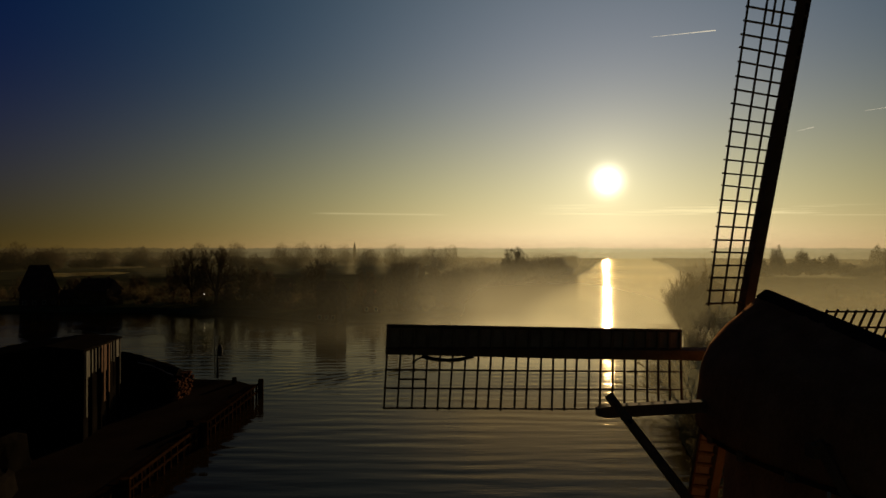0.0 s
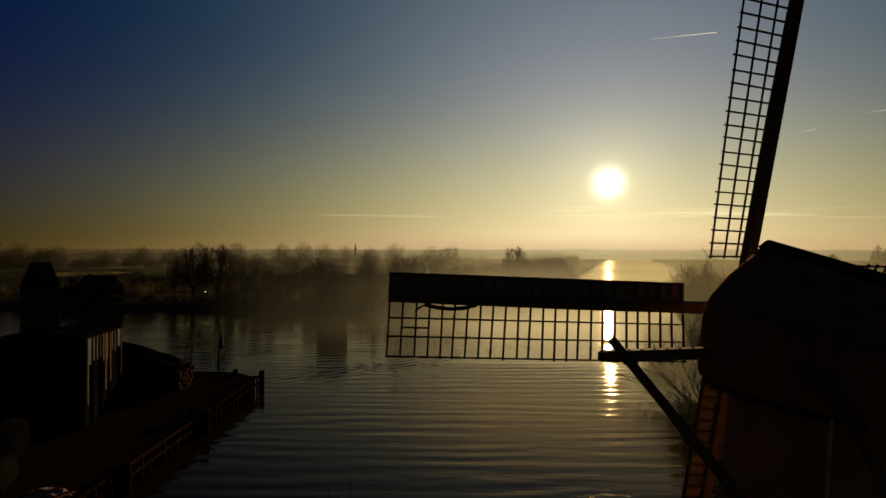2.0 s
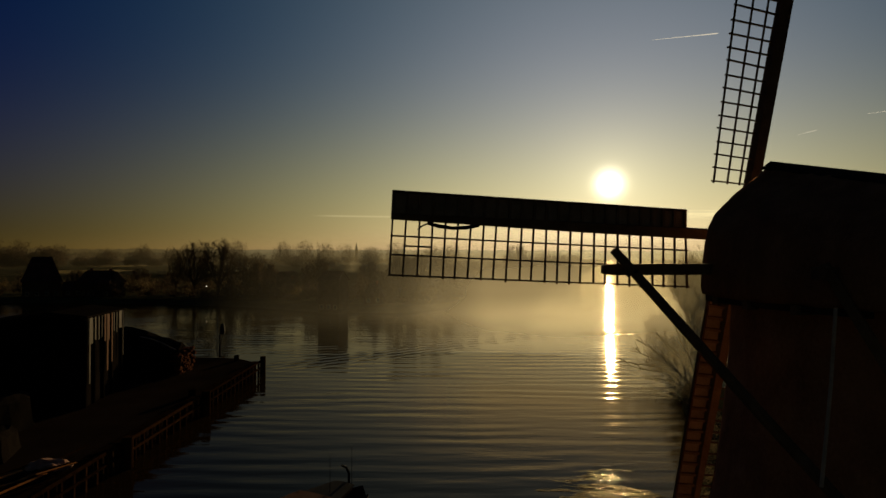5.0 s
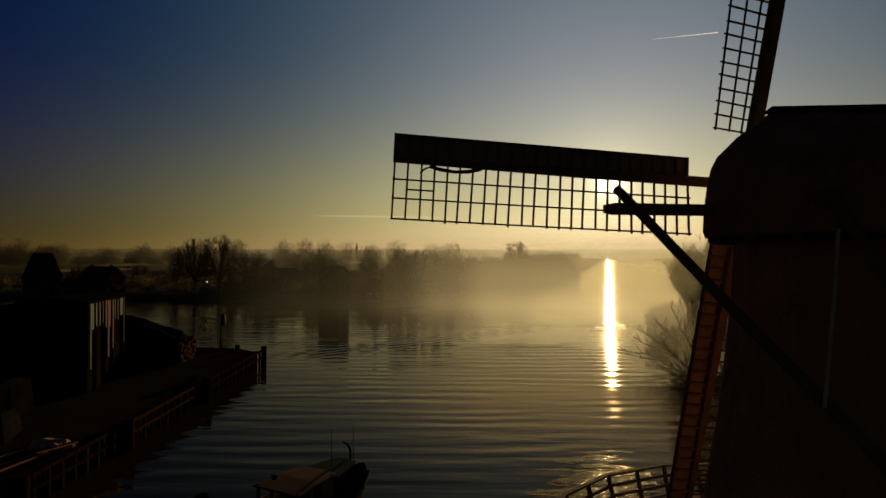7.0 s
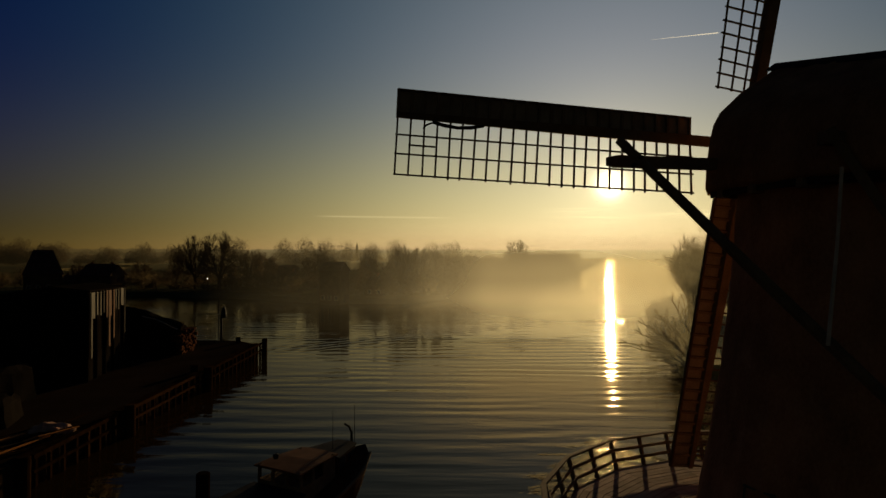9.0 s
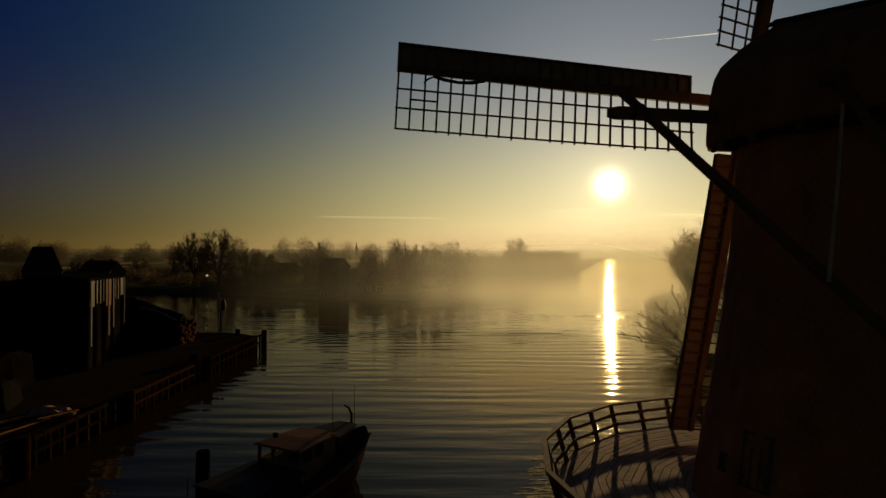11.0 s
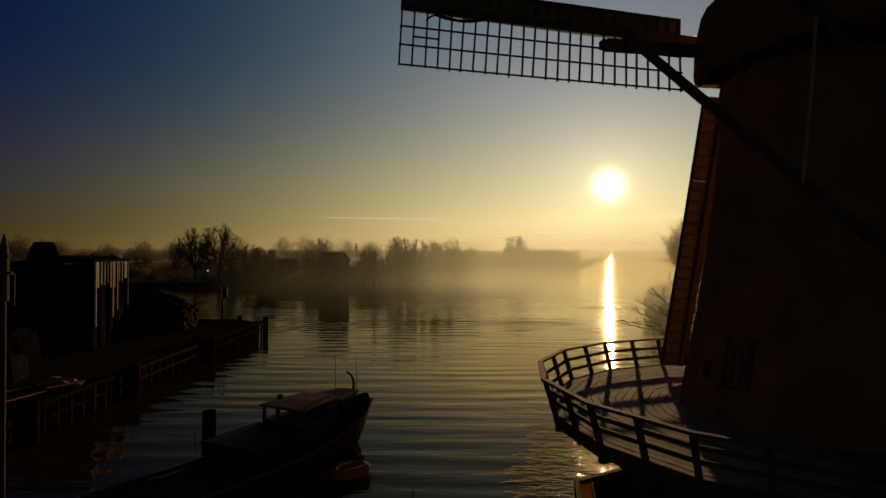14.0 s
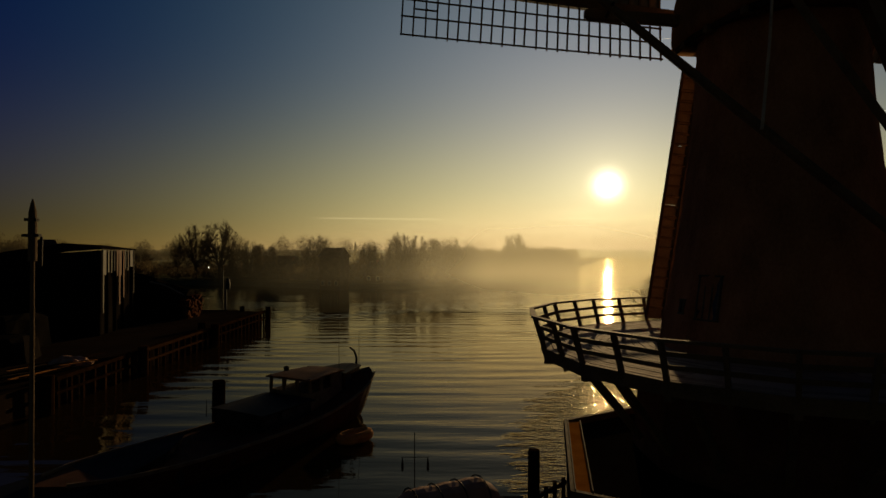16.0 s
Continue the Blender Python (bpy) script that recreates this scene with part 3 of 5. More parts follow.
def sail(angle, off, sail_meshes):
    """A sail turned to angle in the sails' plane, its stock off along the shaft."""
    a = radians(angle)
    out = R * math.cos(a) + UP * math.sin(a)
    trail = -R * math.sin(a) + UP * math.cos(a)
    m = Matrix((out, trail, SHAFT)).transposed().to_4x4()
    m.translation = HUB + SHAFT * off
    root = part_mesh("sail", sail_meshes["stock"], mill, "dark lattice sail with wind boards, its cloth furled", m)
    for key, nm in (("bars", "sail_bar"), ("hems", "hem_lath"), ("boards", "wind_board"), ("clamps", "clamp")):
        for me in sail_meshes[key]:
            part_mesh(nm, me, root, "", m)
    part_mesh("leading_batten", sail_meshes["rail"], root, "", m)
    return root, m


for k in range(4):
    root, m = sail(180 - TURNED + 90 * k + (0.0, -1.5, 0.0, -1.2)[k], (0.0, 0.38)[k % 2], (LEVEL, HANGING, LEVEL, UPRIGHT)[k])

    if k == 0:
        bm = bmesh.new()
        tube(bm, [(REACH - 1.05, 0.13, -0.1), (REACH - 1.4, 0.20, -0.12), (REACH - 1.8, 0.235, -0.12), (REACH - 2.2, 0.20, -0.12), (REACH - 2.6, 0.12, -0.1)], [0.05, 0.06, 0.05, 0.06, 0.04], 6)
        part("cloth_rope", bm, TARP_BLACK, root, "dark slack rope under the stock", m)
        bm = bmesh.new()
        tube(bm, [(REACH - 1.05, 0.15, -0.1), (REACH - 0.9, 0.22, -0.12), (REACH - 0.78, 0.34, -0.1)], [0.025, 0.03, 0.02], 5)
        part("rope_end", bm, TARP_BLACK, root, "", m)

# tail: cross beams, braces and pole behind the cap
SPRUIT = Vector((4.32, 16.2, 19.08))
far_end = SPRUIT + R * 11.5
bm = bmesh.new()
beam(bm, SPRUIT + R * 0.1, far_end, 0.28, 0.31)
beam(bm, SPRUIT - R * 0.14, SPRUIT + R * 0.1, 0.20, 0.22, (0, 0, 1), 0.28, 0.31)
part("cross_beam", bm, OAK, mill, "long dark oak cross beam through the cap")
bm = bmesh.new()
beam(bm, AX - N * 2.4 - R * 2.6 + Z * 19.1, AX - N * 2.4 + R * 2.6 + Z * 19.1, 0.26, 0.28)
part("cross_beam", bm, OAK, mill)
FOOT = AX - N * 6.3 + Z * 10.1
bm = bmesh.new()
beam(bm, AX - N * 2.6 + Z * 19.4, FOOT, 0.36, 0.36, (1, 0, 0), 0.3, 0.3)
part("tail_pole", bm, OAK, mill)
for a in (SPRUIT + Vector((0.10, -0.30, 0.52)), far_end + Vector((-0.1, -0.30, 0.45))):
    bm = bmesh.new()
    tube(bm, [a, a.lerp(FOOT, 0.4) + Vector((0, 0, -0.05)), FOOT], [0.125, 0.135, 0.12], 9)
    part("long_brace", bm, OAK, mill)
    b = a.lerp(FOOT, 0.06)
    bm = bmesh.new()
    tube(bm, [b + Vector((0, 0.5, -0.1)), b + Vector((0, 0.1, -0.02)), b + Vector((0, -0.22, 0.03))], [0.05, 0.05, 0.05], 8)
    part("brace_bolt", bm, STEEL, mill)
for sgn in (-1, 1):
    bm = bmesh.new()
    beam(bm, AX - N * 2.4 + R * 2.4 * sgn + Z * 19.3, FOOT + Z * 1.6 + N * 0.6, 0.18, 0.2)
    part("short_brace", bm, OAK, mill)
bm = bmesh.new()
a = AX - N * 2.9 - R * 2.58 + Z * 18.4
tube(bm, [a, a + Vector((-0.10, 0, -1.6)), a + Vector((-0.30, 0, -3.75))], [0.04, 0.04, 0.045], 6)
part("brake_rope", bm, ROPE, mill, "pale hanging brake rope")

# gallery round the tower
SIDES = 18


def ringp(r, k, z):
    return around(r, 360.0 * k / SIDES + 3, z)


gallery = part_mesh("gallery", mesh_of((lambda b: (loft(b, [[ringp(3.6, k, DECK_Z - 0.18) for k in range(SIDES)], [ringp(7.15, k, DECK_Z - 0.18) for k in range(SIDES)], [ringp(7.15, k, DECK_Z - 0.06) for k in range(SIDES)], [ringp(3.6, k, DECK_Z - 0.06) for k in range(SIDES)]], False), b)[1])(bmesh.new()), TAR, "gallery"), mill, "round timber gallery with a flared railing")
gaps = 16
for k in range(SIDES):
    for i in range(gaps):
        r0 = 3.5 + (7.32 - 3.5) * i / gaps + 0.012
        r1 = 3.5 + (7.32 - 3.5) * (i + 1) / gaps - 0.012
        g = 0.0016
        bm = bmesh.new()
        dz = ((i * 7 + k * 5) % 5) * 0.002
        quad_box(bm, [ringp(r0, k + g, DECK_Z - 0.05), ringp(r1, k + g, DECK_Z - 0.05), ringp(r1, k + 1 - g, DECK_Z - 0.05), ringp(r0, k + 1 - g, DECK_Z - 0.05),
                      ringp(r0, k + g, DECK_Z + dz), ringp(r1, k + g, DECK_Z + dz), ringp(r1, k + 1 - g, DECK_Z + dz), ringp(r0, k + 1 - g, DECK_Z + dz)])
        part("deck_plank", bm, DECK, gallery)
RAIL_R, RAIL_Z = 7.68, DECK_Z + 0.98
for j in range(SIDES * 2):
    k = j / 2
    inner = 1.0 if j % 2 == 0 else math.cos(math.pi / SIDES)
    bm = bmesh.new()
    beam(bm, ringp(7.22 * inner, k, DECK_Z - 0.42), ringp((RAIL_R - 0.03) * inner, k, RAIL_Z - 0.03), 0.10, 0.13, ringp(1, k, 0) - AX)
    part("railing_post", bm, OAK, gallery)
for k in range(SIDES):
    for h, w, t in ((0.98, 0.15, 0.07), (0.66, 0.045, 0.11), (0.34, 0.045, 0.11)):
        r = 7.24 + (RAIL_R - 7.24) * h / 0.98 - (0 if h > 0.9 else 0.05)
        bm = bmesh.new()
        beam(bm, ringp(r, k, DECK_Z + h), ringp(r, k + 1, DECK_Z + h), w, t)
        part("handrail" if h > 0.9 else "middle_rail", bm, OAK, gallery)
    bm = bmesh.new()
    beam(bm, ringp(7.33, k, DECK_Z - 0.15), ringp(7.33, k + 1, DECK_Z - 0.15), 0.06, 0.34)
    part("edge_board", bm, OAK, gallery)
    bm = bmesh.new()
    beam(bm, ringp(4.2, k, DECK_Z - 0.32), ringp(7.35, k, DECK_Z - 0.32), 0.16, 0.24)
    part("joist", bm, OAK, gallery)
    bm = bmesh.new()
    beam(bm, ringp(4.4, k, DECK_Z - 2.7), ringp(6.3, k, DECK_Z - 0.40), 0.2, 0.2)
    part("strut", bm, OAK, gallery)

# warehouse with a flat roof at the foot of the mill
shed_ = thing("flat_roof_shed", (6.5, 14, 2.6), 0, "low dark flat-roofed shed with orange board edging beside the mill", "shed")
c = [Vector((3.0, 12.5, 0)), Vector((10.5, 8.3, 0)), Vector((12.0, 21.5, 0)), Vector((7.0, 20.4, 0)), Vector((4.1, 18.7, 0))]
bm = bmesh.new()
loft(bm, [[p + Z * 1.2 for p in c], [p + Z * 5.15 for p in c]])
part("wall", bm, TAR, shed_)
mid = sum(c, Vector()) / 5
bm = bmesh.new()
loft(bm, [[mid + (p - mid) * 1.03 + Z * 5.15 for p in c], [mid + (p - mid) * 1.03 + Z * 5.3 for p in c]])
part("roof", bm, TARP_BLACK, shed_)
for i in range(5):
    a, b = mid + (c[i] - mid) * 1.02, mid + (c[(i + 1) % 5] - mid) * 1.02
    inward = Vector((a.y - b.y, b.x - a.x, 0)).normalized()
    bm = bmesh.new()
    if i == 4:
        beam(bm, a + inward * 0.30 + Z * 5.42, b + inward * 0.30 + Z * 5.42, 0.44, 0.16)
        board = part("edge_board", bm, EDGEWOOD, shed_, "orange-brown weathered edge board")
        for off, wd, mat in ((0.03, 0.09, OAK), (0.11, 0.035, CLAMP), (0.54, 0.03, CLAMP)):
            bm = bmesh.new()
            beam(bm, a + inward * off + Z * 5.44, b + inward * off + Z * 5.44, wd, 0.2 if mat is OAK else 0.24)
            part("lath", bm, mat, board)
    else:
        beam(bm, a + Z * 5.42, b + Z * 5.42, 0.14, 0.24)
        part("edge_board", bm, OAK, shed_)

# ---- trees ----
def from_arrays(name, verts, faces, mat):
    me = bpy.data.meshes.new(name)
    me.from_pydata(verts, [], faces)
    me.materials.append(mat)
    return me


class Twigs:
    """Collects tapered limbs and fine twigs as plain vertices and faces."""

    def __init__(self):
        self.v, self.f = [], []

    def limb(self, pts, r0, r1, sides):
        base = len(self.v)
        n = len(pts)
        for i, p in enumerate(pts):
            d = (pts[min(i + 1, n - 1)] - pts[max(i - 1, 0)]).normalized()
            s = d.cross(Vector((0.21, 0.35, 0.91)))
            s = s.normalized() if s.length > 1e-3 else Vector((1, 0, 0))
            u = s.cross(d)
            r = r0 + (r1 - r0) * i / (n - 1)
            for k in range(sides):
                a = 2 * math.pi * k / sides
                self.v.append(p + (s * math.cos(a) + u * math.sin(a)) * r)
        for i in range(n - 1):
            for k in range(sides):
                a, b = base + i * sides + k, base + i * sides + (k + 1) % sides
                self.f.append((a, b, b + sides, a + sides))

    def twig(self, p, q, w):
        d = (q - p).normalized()
        s = d.cross(Vector((0.4, 0.8, 0.45)))
        s = (s.normalized() if s.length > 1e-3 else Vector((1, 0, 0))) * w
        i = len(self.v)
        self.v += [p - s, p + s, q, p + d.cross(s) * 1.0]
        self.f += [(i, i + 1, i + 2), (i, i + 3, i + 2)]


def grow(trunk, crown, p, d, length, r, level, rnd, habit, top_level):
    steps = 4 if level < 2 else 3
    pts = [p]
    for i in range(steps):
        d = (d + Vector((rnd.uniform(-1, 1), rnd.uniform(-1, 1), rnd.uniform(-0.6, 1.0) + habit)) * (0.10 + 0.03 * level)).normalized()
        pts.append(pts[-1] + d * length / steps)
    (trunk if level < 2 else crown).limb(pts, r, r * 0.45, (8, 6, 4, 3, 3)[level])
    if level == top_level:
        for i in range(7):
            a = pts[rnd.randint(1, steps)]
            t = (d + Vector((rnd.uniform(-1, 1), rnd.uniform(-1, 1), rnd.uniform(-0.7, 0.9)))).normalized()
            crown.twig(a, a + t * length * rnd.uniform(0.5, 1.0), 0.032 if top_level == 4 else 0.026 if top_level == 3 else 0.014)
        return
    kids = (7, 6, 5, 4)[level]
    for i in range(kids):
        f = 0.35 + 0.65 * (i + rnd.uniform(0.2, 0.8)) / kids if level else 0.30 + 0.7 * (i + 0.5) / kids
        j = min(int(f * steps), steps - 1)
        a = pts[j].lerp(pts[j + 1], f * steps - j)
        ang = rnd.uniform(0, 2 * math.pi)
        open_ = rnd.uniform(0.55, 1.05)
        side = Vector((math.cos(ang), math.sin(ang), 0.1))
        kd = (d * (1.25 - open_ * 0.6) + side * open_ + Vector((0, 0, habit * 0.5))).normalized()
        grow(trunk, crown, a, kd, length * rnd.uniform(0.55, 0.78) * (1.0 if level else 0.85), r * 0.5 * (1 - 0.3 * f), level + 1, rnd, habit, top_level)


def bare_tree(height, seed, habit, stems=1, top_level=4, name="bare_tree", bark=None):
    """A leafless tree that stands at the origin, as a thing with trunk and crown."""
    rnd = random.Random(seed)
    trunk, crown = Twigs(), Twigs()
    for k in range(stems):
        lean = Vector((rnd.uniform(-0.35, 0.35), rnd.uniform(-0.35, 0.35), 1)) if stems > 1 else Vector((0, 0, 1))
        off = Vector((rnd.uniform(-0.5, 0.5), rnd.uniform(-0.5, 0.5), 0)) if stems > 1 else Vector()
        grow(trunk, crown, off + Vector((0, 0, -0.3)), lean.normalized(), height * rnd.uniform(0.42, 0.5), height * (0.020 if stems == 1 else 0.008), 0, rnd, habit, top_level)
    top = max(v.z for v in crown.v)
    k = height / top
    tm = from_arrays("trunk", [v * k for v in trunk.v], trunk.f, bark or BARK)
    cm = from_arrays("crown", [v * k for v in crown.v], crown.f, bark or BARK)
    root = thing(name, (0, 0, 0), 0)
    part_mesh("trunk", tm, root)
    part_mesh("crown", cm, root)
    return root


def leaf_cloud(rnd, centre, rx, ry, rz, count, size, verts, faces):
    """Small ragged leaves and twigs spread through a lumpy mass."""
    c = Vector(centre)
    ph = rnd.uniform(0, 50)
    for _ in range(count):
        d = Vector((rnd.gauss(0, 1), rnd.gauss(0, 1), rnd.gauss(0, 1))).normalized()
        if d.z < 0:
            d.z *= 0.55
        lump = 0.82 + 0.36 * noise.noise(d * 2.2 + Vector((ph, 0, 0)))
        q = c + Vector((d.x * rx, d.y * ry, d.z * rz)) * lump * rnd.uniform(0.03, 1.0) ** 0.48
        a = Vector((rnd.gauss(0, 1), rnd.gauss(0, 1), rnd.gauss(0, 1))).normalized() * size * rnd.uniform(0.5, 1.3)
        b = Vector((rnd.gauss(0, 1), rnd.gauss(0, 1), rnd.gauss(0, 1))).normalized() * size * rnd.uniform(0.25, 0.7)
        i = len(verts)
        verts += [q - a, q + b, q + a]
        faces.append((i, i + 1, i + 2))


def dense_tree(height, width, seed, name="evergreen_tree", pointed=0.5):
    rnd = random.Random(seed)
    root = thing(name, (0, 0, 0), 0)
    t = Twigs()
    t.limb([Vector((0, 0, -0.3)), Vector((0.1, 0, height * 0.4)), Vector((0, 0.1, height * 0.85))], height * 0.02, 0.04, 7)
    part_mesh("trunk", from_arrays("trunk", t.v, t.f, BARK), root)
    v, f = [], []
    for i in range(9):
        h = 0.22 + 0.7 * i / 8
        w = width * 0.5 * (1 - pointed * h) * rnd.uniform(0.75, 1.05)
        leaf_cloud(rnd, (rnd.uniform(-0.25, 0.25) * w, rnd.uniform(-0.25, 0.25) * w, height * h), w, w, height * 0.16, 420, 0.42, v, f)
    part_mesh("crown", from_arrays("crown", v, f, BARK), root)
    return root


def domed_tree(height, width, seed, name="bare_tree"):
    """A broad leafless tree: limbs fan out from a short trunk to a rounded crown of fine twigs."""
    rnd = random.Random(seed)
    trunk, crown = Twigs(), Twigs()
    trunk.limb([Vector((0, 0, -0.4)), Vector((0.05, 0, height * 0.1)), Vector((0, 0.05, height * 0.24))], height * 0.032, height * 0.024, 8)
    mid_z, rx, rz = height * 0.43, width / 2, height * 0.57

    def shell(az, el, f):
        lump = 1 + 0.11 * noise.noise(Vector((math.cos(az) * 2.2, math.sin(az) * 2.2, el * 2.4 + seed)))
        return Vector((math.cos(az) * math.cos(el) ** 0.65 * rx, math.sin(az) * math.cos(el) ** 0.65 * rx, math.sin(el) * rz)) * f * lump + Vector((0, 0, mid_z))

    def bend(a, b, lift, r0, r1, sides, to, steps=5):
        c = a.lerp(b, 0.5) + lift
        pts = []
        for k in range(steps + 1):
            t = k / steps
            q = a * (1 - t) ** 2 + c * 2 * t * (1 - t) + b * t * t
            pts.append(q + (Vector((rnd.uniform(-1, 1), rnd.uniform(-1, 1), rnd.uniform(-1, 1))) * height * 0.006 if 0 < k < steps else Vector()))
        to.limb(pts, r0, r1, sides)
        return pts
    for k in range(11):
        az, el = k * 2.3999 + rnd.uniform(-0.3, 0.3), math.asin(min(0.97, -0.16 + 1.13 * (k + 0.5) / 11))
        foot = Vector((0, 0, height * rnd.uniform(0.13, 0.25)))
        main = bend(foot, shell(az, el, 0.80), Vector((0, 0, height * 0.05 * (1 - el))), height * 0.0145, height * 0.0045, 5, trunk, 6)
        for _ in range(13):
            a = main[rnd.randint(2, 6)]
            tip = shell(az + rnd.uniform(-0.75, 0.75) * (1.4 if el > 0.9 else 1), max(-0.38, min(1.5, el + rnd.uniform(-0.45, 0.4))), rnd.uniform(0.84, 0.97))
            second = bend(a, tip, (tip - Vector((0, 0, mid_z))) * 0.07, height * 0.0052, height * 0.0018, 4, crown, 4)
            for _ in range(6):
                b = second[rnd.randint(1, 4)]
                out = (b - Vector((0, 0, mid_z * 0.8))).normalized()
                d = (out + Vector((rnd.uniform(-1, 1), rnd.uniform(-1, 1), rnd.uniform(-0.5, 0.9))) * 0.8).normalized()
                end = b + d * height * rnd.uniform(0.05, 0.09)
                crown.limb([b, b.lerp(end, 0.5) + Vector((0, 0, 0.1)), end], 0.05, 0.025, 3)
                for _ in range(4):
                    t = (d + Vector((rnd.uniform(-1, 1), rnd.uniform(-1, 1), rnd.uniform(-0.6, 0.8)))).normalized()
                    q = b.lerp(end, rnd.uniform(0.3, 1.0))
                    crown.twig(q, q + t * height * rnd.uniform(0.03, 0.06), 0.05)
    root = thing(name, (0, 0, 0), 0)
    part_mesh("trunk", from_arrays("trunk", trunk.v, trunk.f, BARK), root)
    part_mesh("crown", from_arrays("crown", crown.v, crown.f, BARK), root)
    return root


def leaning_shrub(reach, seed, name="leaning_shrub"):
    """A few bare arching stems that lean out to one side, with sparse twigs."""
    rnd = random.Random(seed)
    stems, crown = Twigs(), Twigs()
    for k in range(13):
        f = k / 12
        out, up = reach * (1.05 - 0.85 * f) * rnd.uniform(0.8, 1.1), reach * (0.18 + 0.80 * f) * rnd.uniform(0.85, 1.05)
        pts = [Vector((-out * t ** (1.3 if k % 3 else 0.9), reach * 0.30 * math.sin(k * 2.4) * t, -0.3 + up * t ** 0.8)) + Vector((rnd.uniform(-1, 1), rnd.uniform(-1, 1), rnd.uniform(-1, 1))) * 0.14 * (t > 0) for t in (0, 0.2, 0.4, 0.6, 0.8, 1.0)]
        stems.limb(pts, 0.17, 0.045, 6)
        for _ in range(9):
            j = rnd.randint(2, 5)
            d = ((pts[j] - pts[j - 1]).normalized() + Vector((rnd.uniform(-1, 1), rnd.uniform(-1, 1), rnd.uniform(-0.5, 1.0))) * 0.8).normalized()
            L = reach * rnd.uniform(0.12, 0.26)
            q = [pts[j], pts[j] + d * L * 0.5 + Vector((0, 0, 0.1)), pts[j] + d * L]
            crown.limb(q, 0.06, 0.022, 4)
            for _ in range(6):
                t = (d + Vector((rnd.uniform(-1, 1), rnd.uniform(-1, 1), rnd.uniform(-0.4, 1.0))) * 0.9).normalized()
                b = q[0].lerp(q[2], rnd.uniform(0.3, 1.0))
                crown.twig(b, b + t * rnd.uniform(0.4, 1.0), 0.022)
    root = thing(name, (0, 0, 0), 0)
    part_mesh("stem", from_arrays("stem", stems.v, stems.f, OSIER), root)
    part_mesh("crown", from_arrays("crown", crown.v, crown.f, OSIER), root)
    return root


BROAD_A = domed_tree(21.0, 13.5, 11)
BROAD_B = domed_tree(20.0, 12.0, 23)
LEANING = leaning_shrub(9.0, 5)
SLIM = bare_tree(16.0, 31, 0.75)
WILLOW = bare_tree(19.0, 47, 0.9, 5, 3, "bank_willow", OSIER)
LOW = bare_tree(9.0, 52, 0.15, 7, 2, "riverside_shrub", OSIER)
CONE = dense_tree(14.0, 7.0, 3, pointed=0.75)
ROUND = dense_tree(12.0, 10.0, 7, "ivy_clad_tree", 0.35)
used = set()


def plant(proto, x, y, z, height, native, rz, label, category, group="", wide=1.0):
    k = height / native
    m = pose(x, y, z, 0, 0, rz)
    ob = proto if proto not in used else copy_thing(proto, m)
    used.add(proto)
    ob.matrix_basis = m @ Matrix.Diagonal((k * wide, k * wide, k, 1))
    tagged(ob, label, category, group)
    return ob


BANK = "trees along the far bank"
B1, B2 = "tall bare broad-crowned tree on the far river bank", "slender bare tree on the far river bank"
for x, y, h, proto, nat, rz, wd in (
        (-99.6, 236, 21.2, BROAD_A, 21, 0, 0.95), (-89.6, 235, 22.4, BROAD_B, 20, 60, 1.08), (-107.6, 238, 17.8, BROAD_A, 21, 140, 0.52), (-82, 248, 15.5, BROAD_A, 21, 250, 0.8),
        (-52.3, 243, 17.5, BROAD_A, 21, 120, 0.85), (-16.8, 222, 17.6, BROAD_B, 20, 200, 0.85), (-10.5, 226, 16.8, BROAD_A, 21, 220, 0.85),
        (-77, 250, 12, BROAD_B, 20, 15, 1.0), (-132, 258, 11, BROAD_A, 21, 75, 1.1), (-60, 262, 13, BROAD_B, 20, 310, 1.0), (-34, 262, 13, BROAD_A, 21, 45, 1.0),
        (-24, 238, 11, BROAD_B, 20, 95, 1.0), (4, 250, 13, BROAD_A, 21, 340, 1.1), (11, 262, 14, BROAD_B, 20, 130, 1.0), (-66, 224, 9, SLIM, 16, 30, 1.3), (-57, 220, 8, LOW, 9, 30, 1.3),
        (-121, 236, 9, LOW, 9, 70, 1.3), (-40, 214, 7, LOW, 9, 170, 1.2), (-6, 209, 7.5, LOW, 9, 250, 1.2), (-152, 245, 10, BROAD_B, 20, 20, 1.2), (-190, 240, 13, BROAD_A, 21, 160, 1.0), (-178, 236, 9, LOW, 9, 10, 1.4)):
    plant(proto, x, y, 1.4, h, nat, rz, B2 if proto is SLIM else B1 if proto is not LOW else "low bare shrub on the far river bank", "tree" if proto is not LOW else "shrub", BANK, wd)
for x, y, h, proto, nat, rz, wd in (
        (-75, 238, 13.5, ROUND, 12, 0, 0.75), (-70.2, 240, 13, ROUND, 12, 90, 0.7), (-26.5, 222, 12.5, CONE, 14, 0, 0.8), (-3.5, 220, 15, ROUND, 12, 200, 0.75), (1, 226, 13, ROUND, 12, 20, 0.8),
        (-54, 232, 11, CONE, 14, 50, 0.9), (-82, 228, 9, ROUND, 12, 10, 0.9), (-31, 216, 7, ROUND, 12, 70, 0.9), (-20, 212, 8, ROUND, 12, 140, 0.9), (-12, 206, 7, ROUND, 12, 40, 1.0)):
    plant(proto, x, y, 1.4, h, nat, rz, "dense dark evergreen tree in a far bank garden", "tree", "evergreens on the far bank", wd)
rnd = random.Random(21)
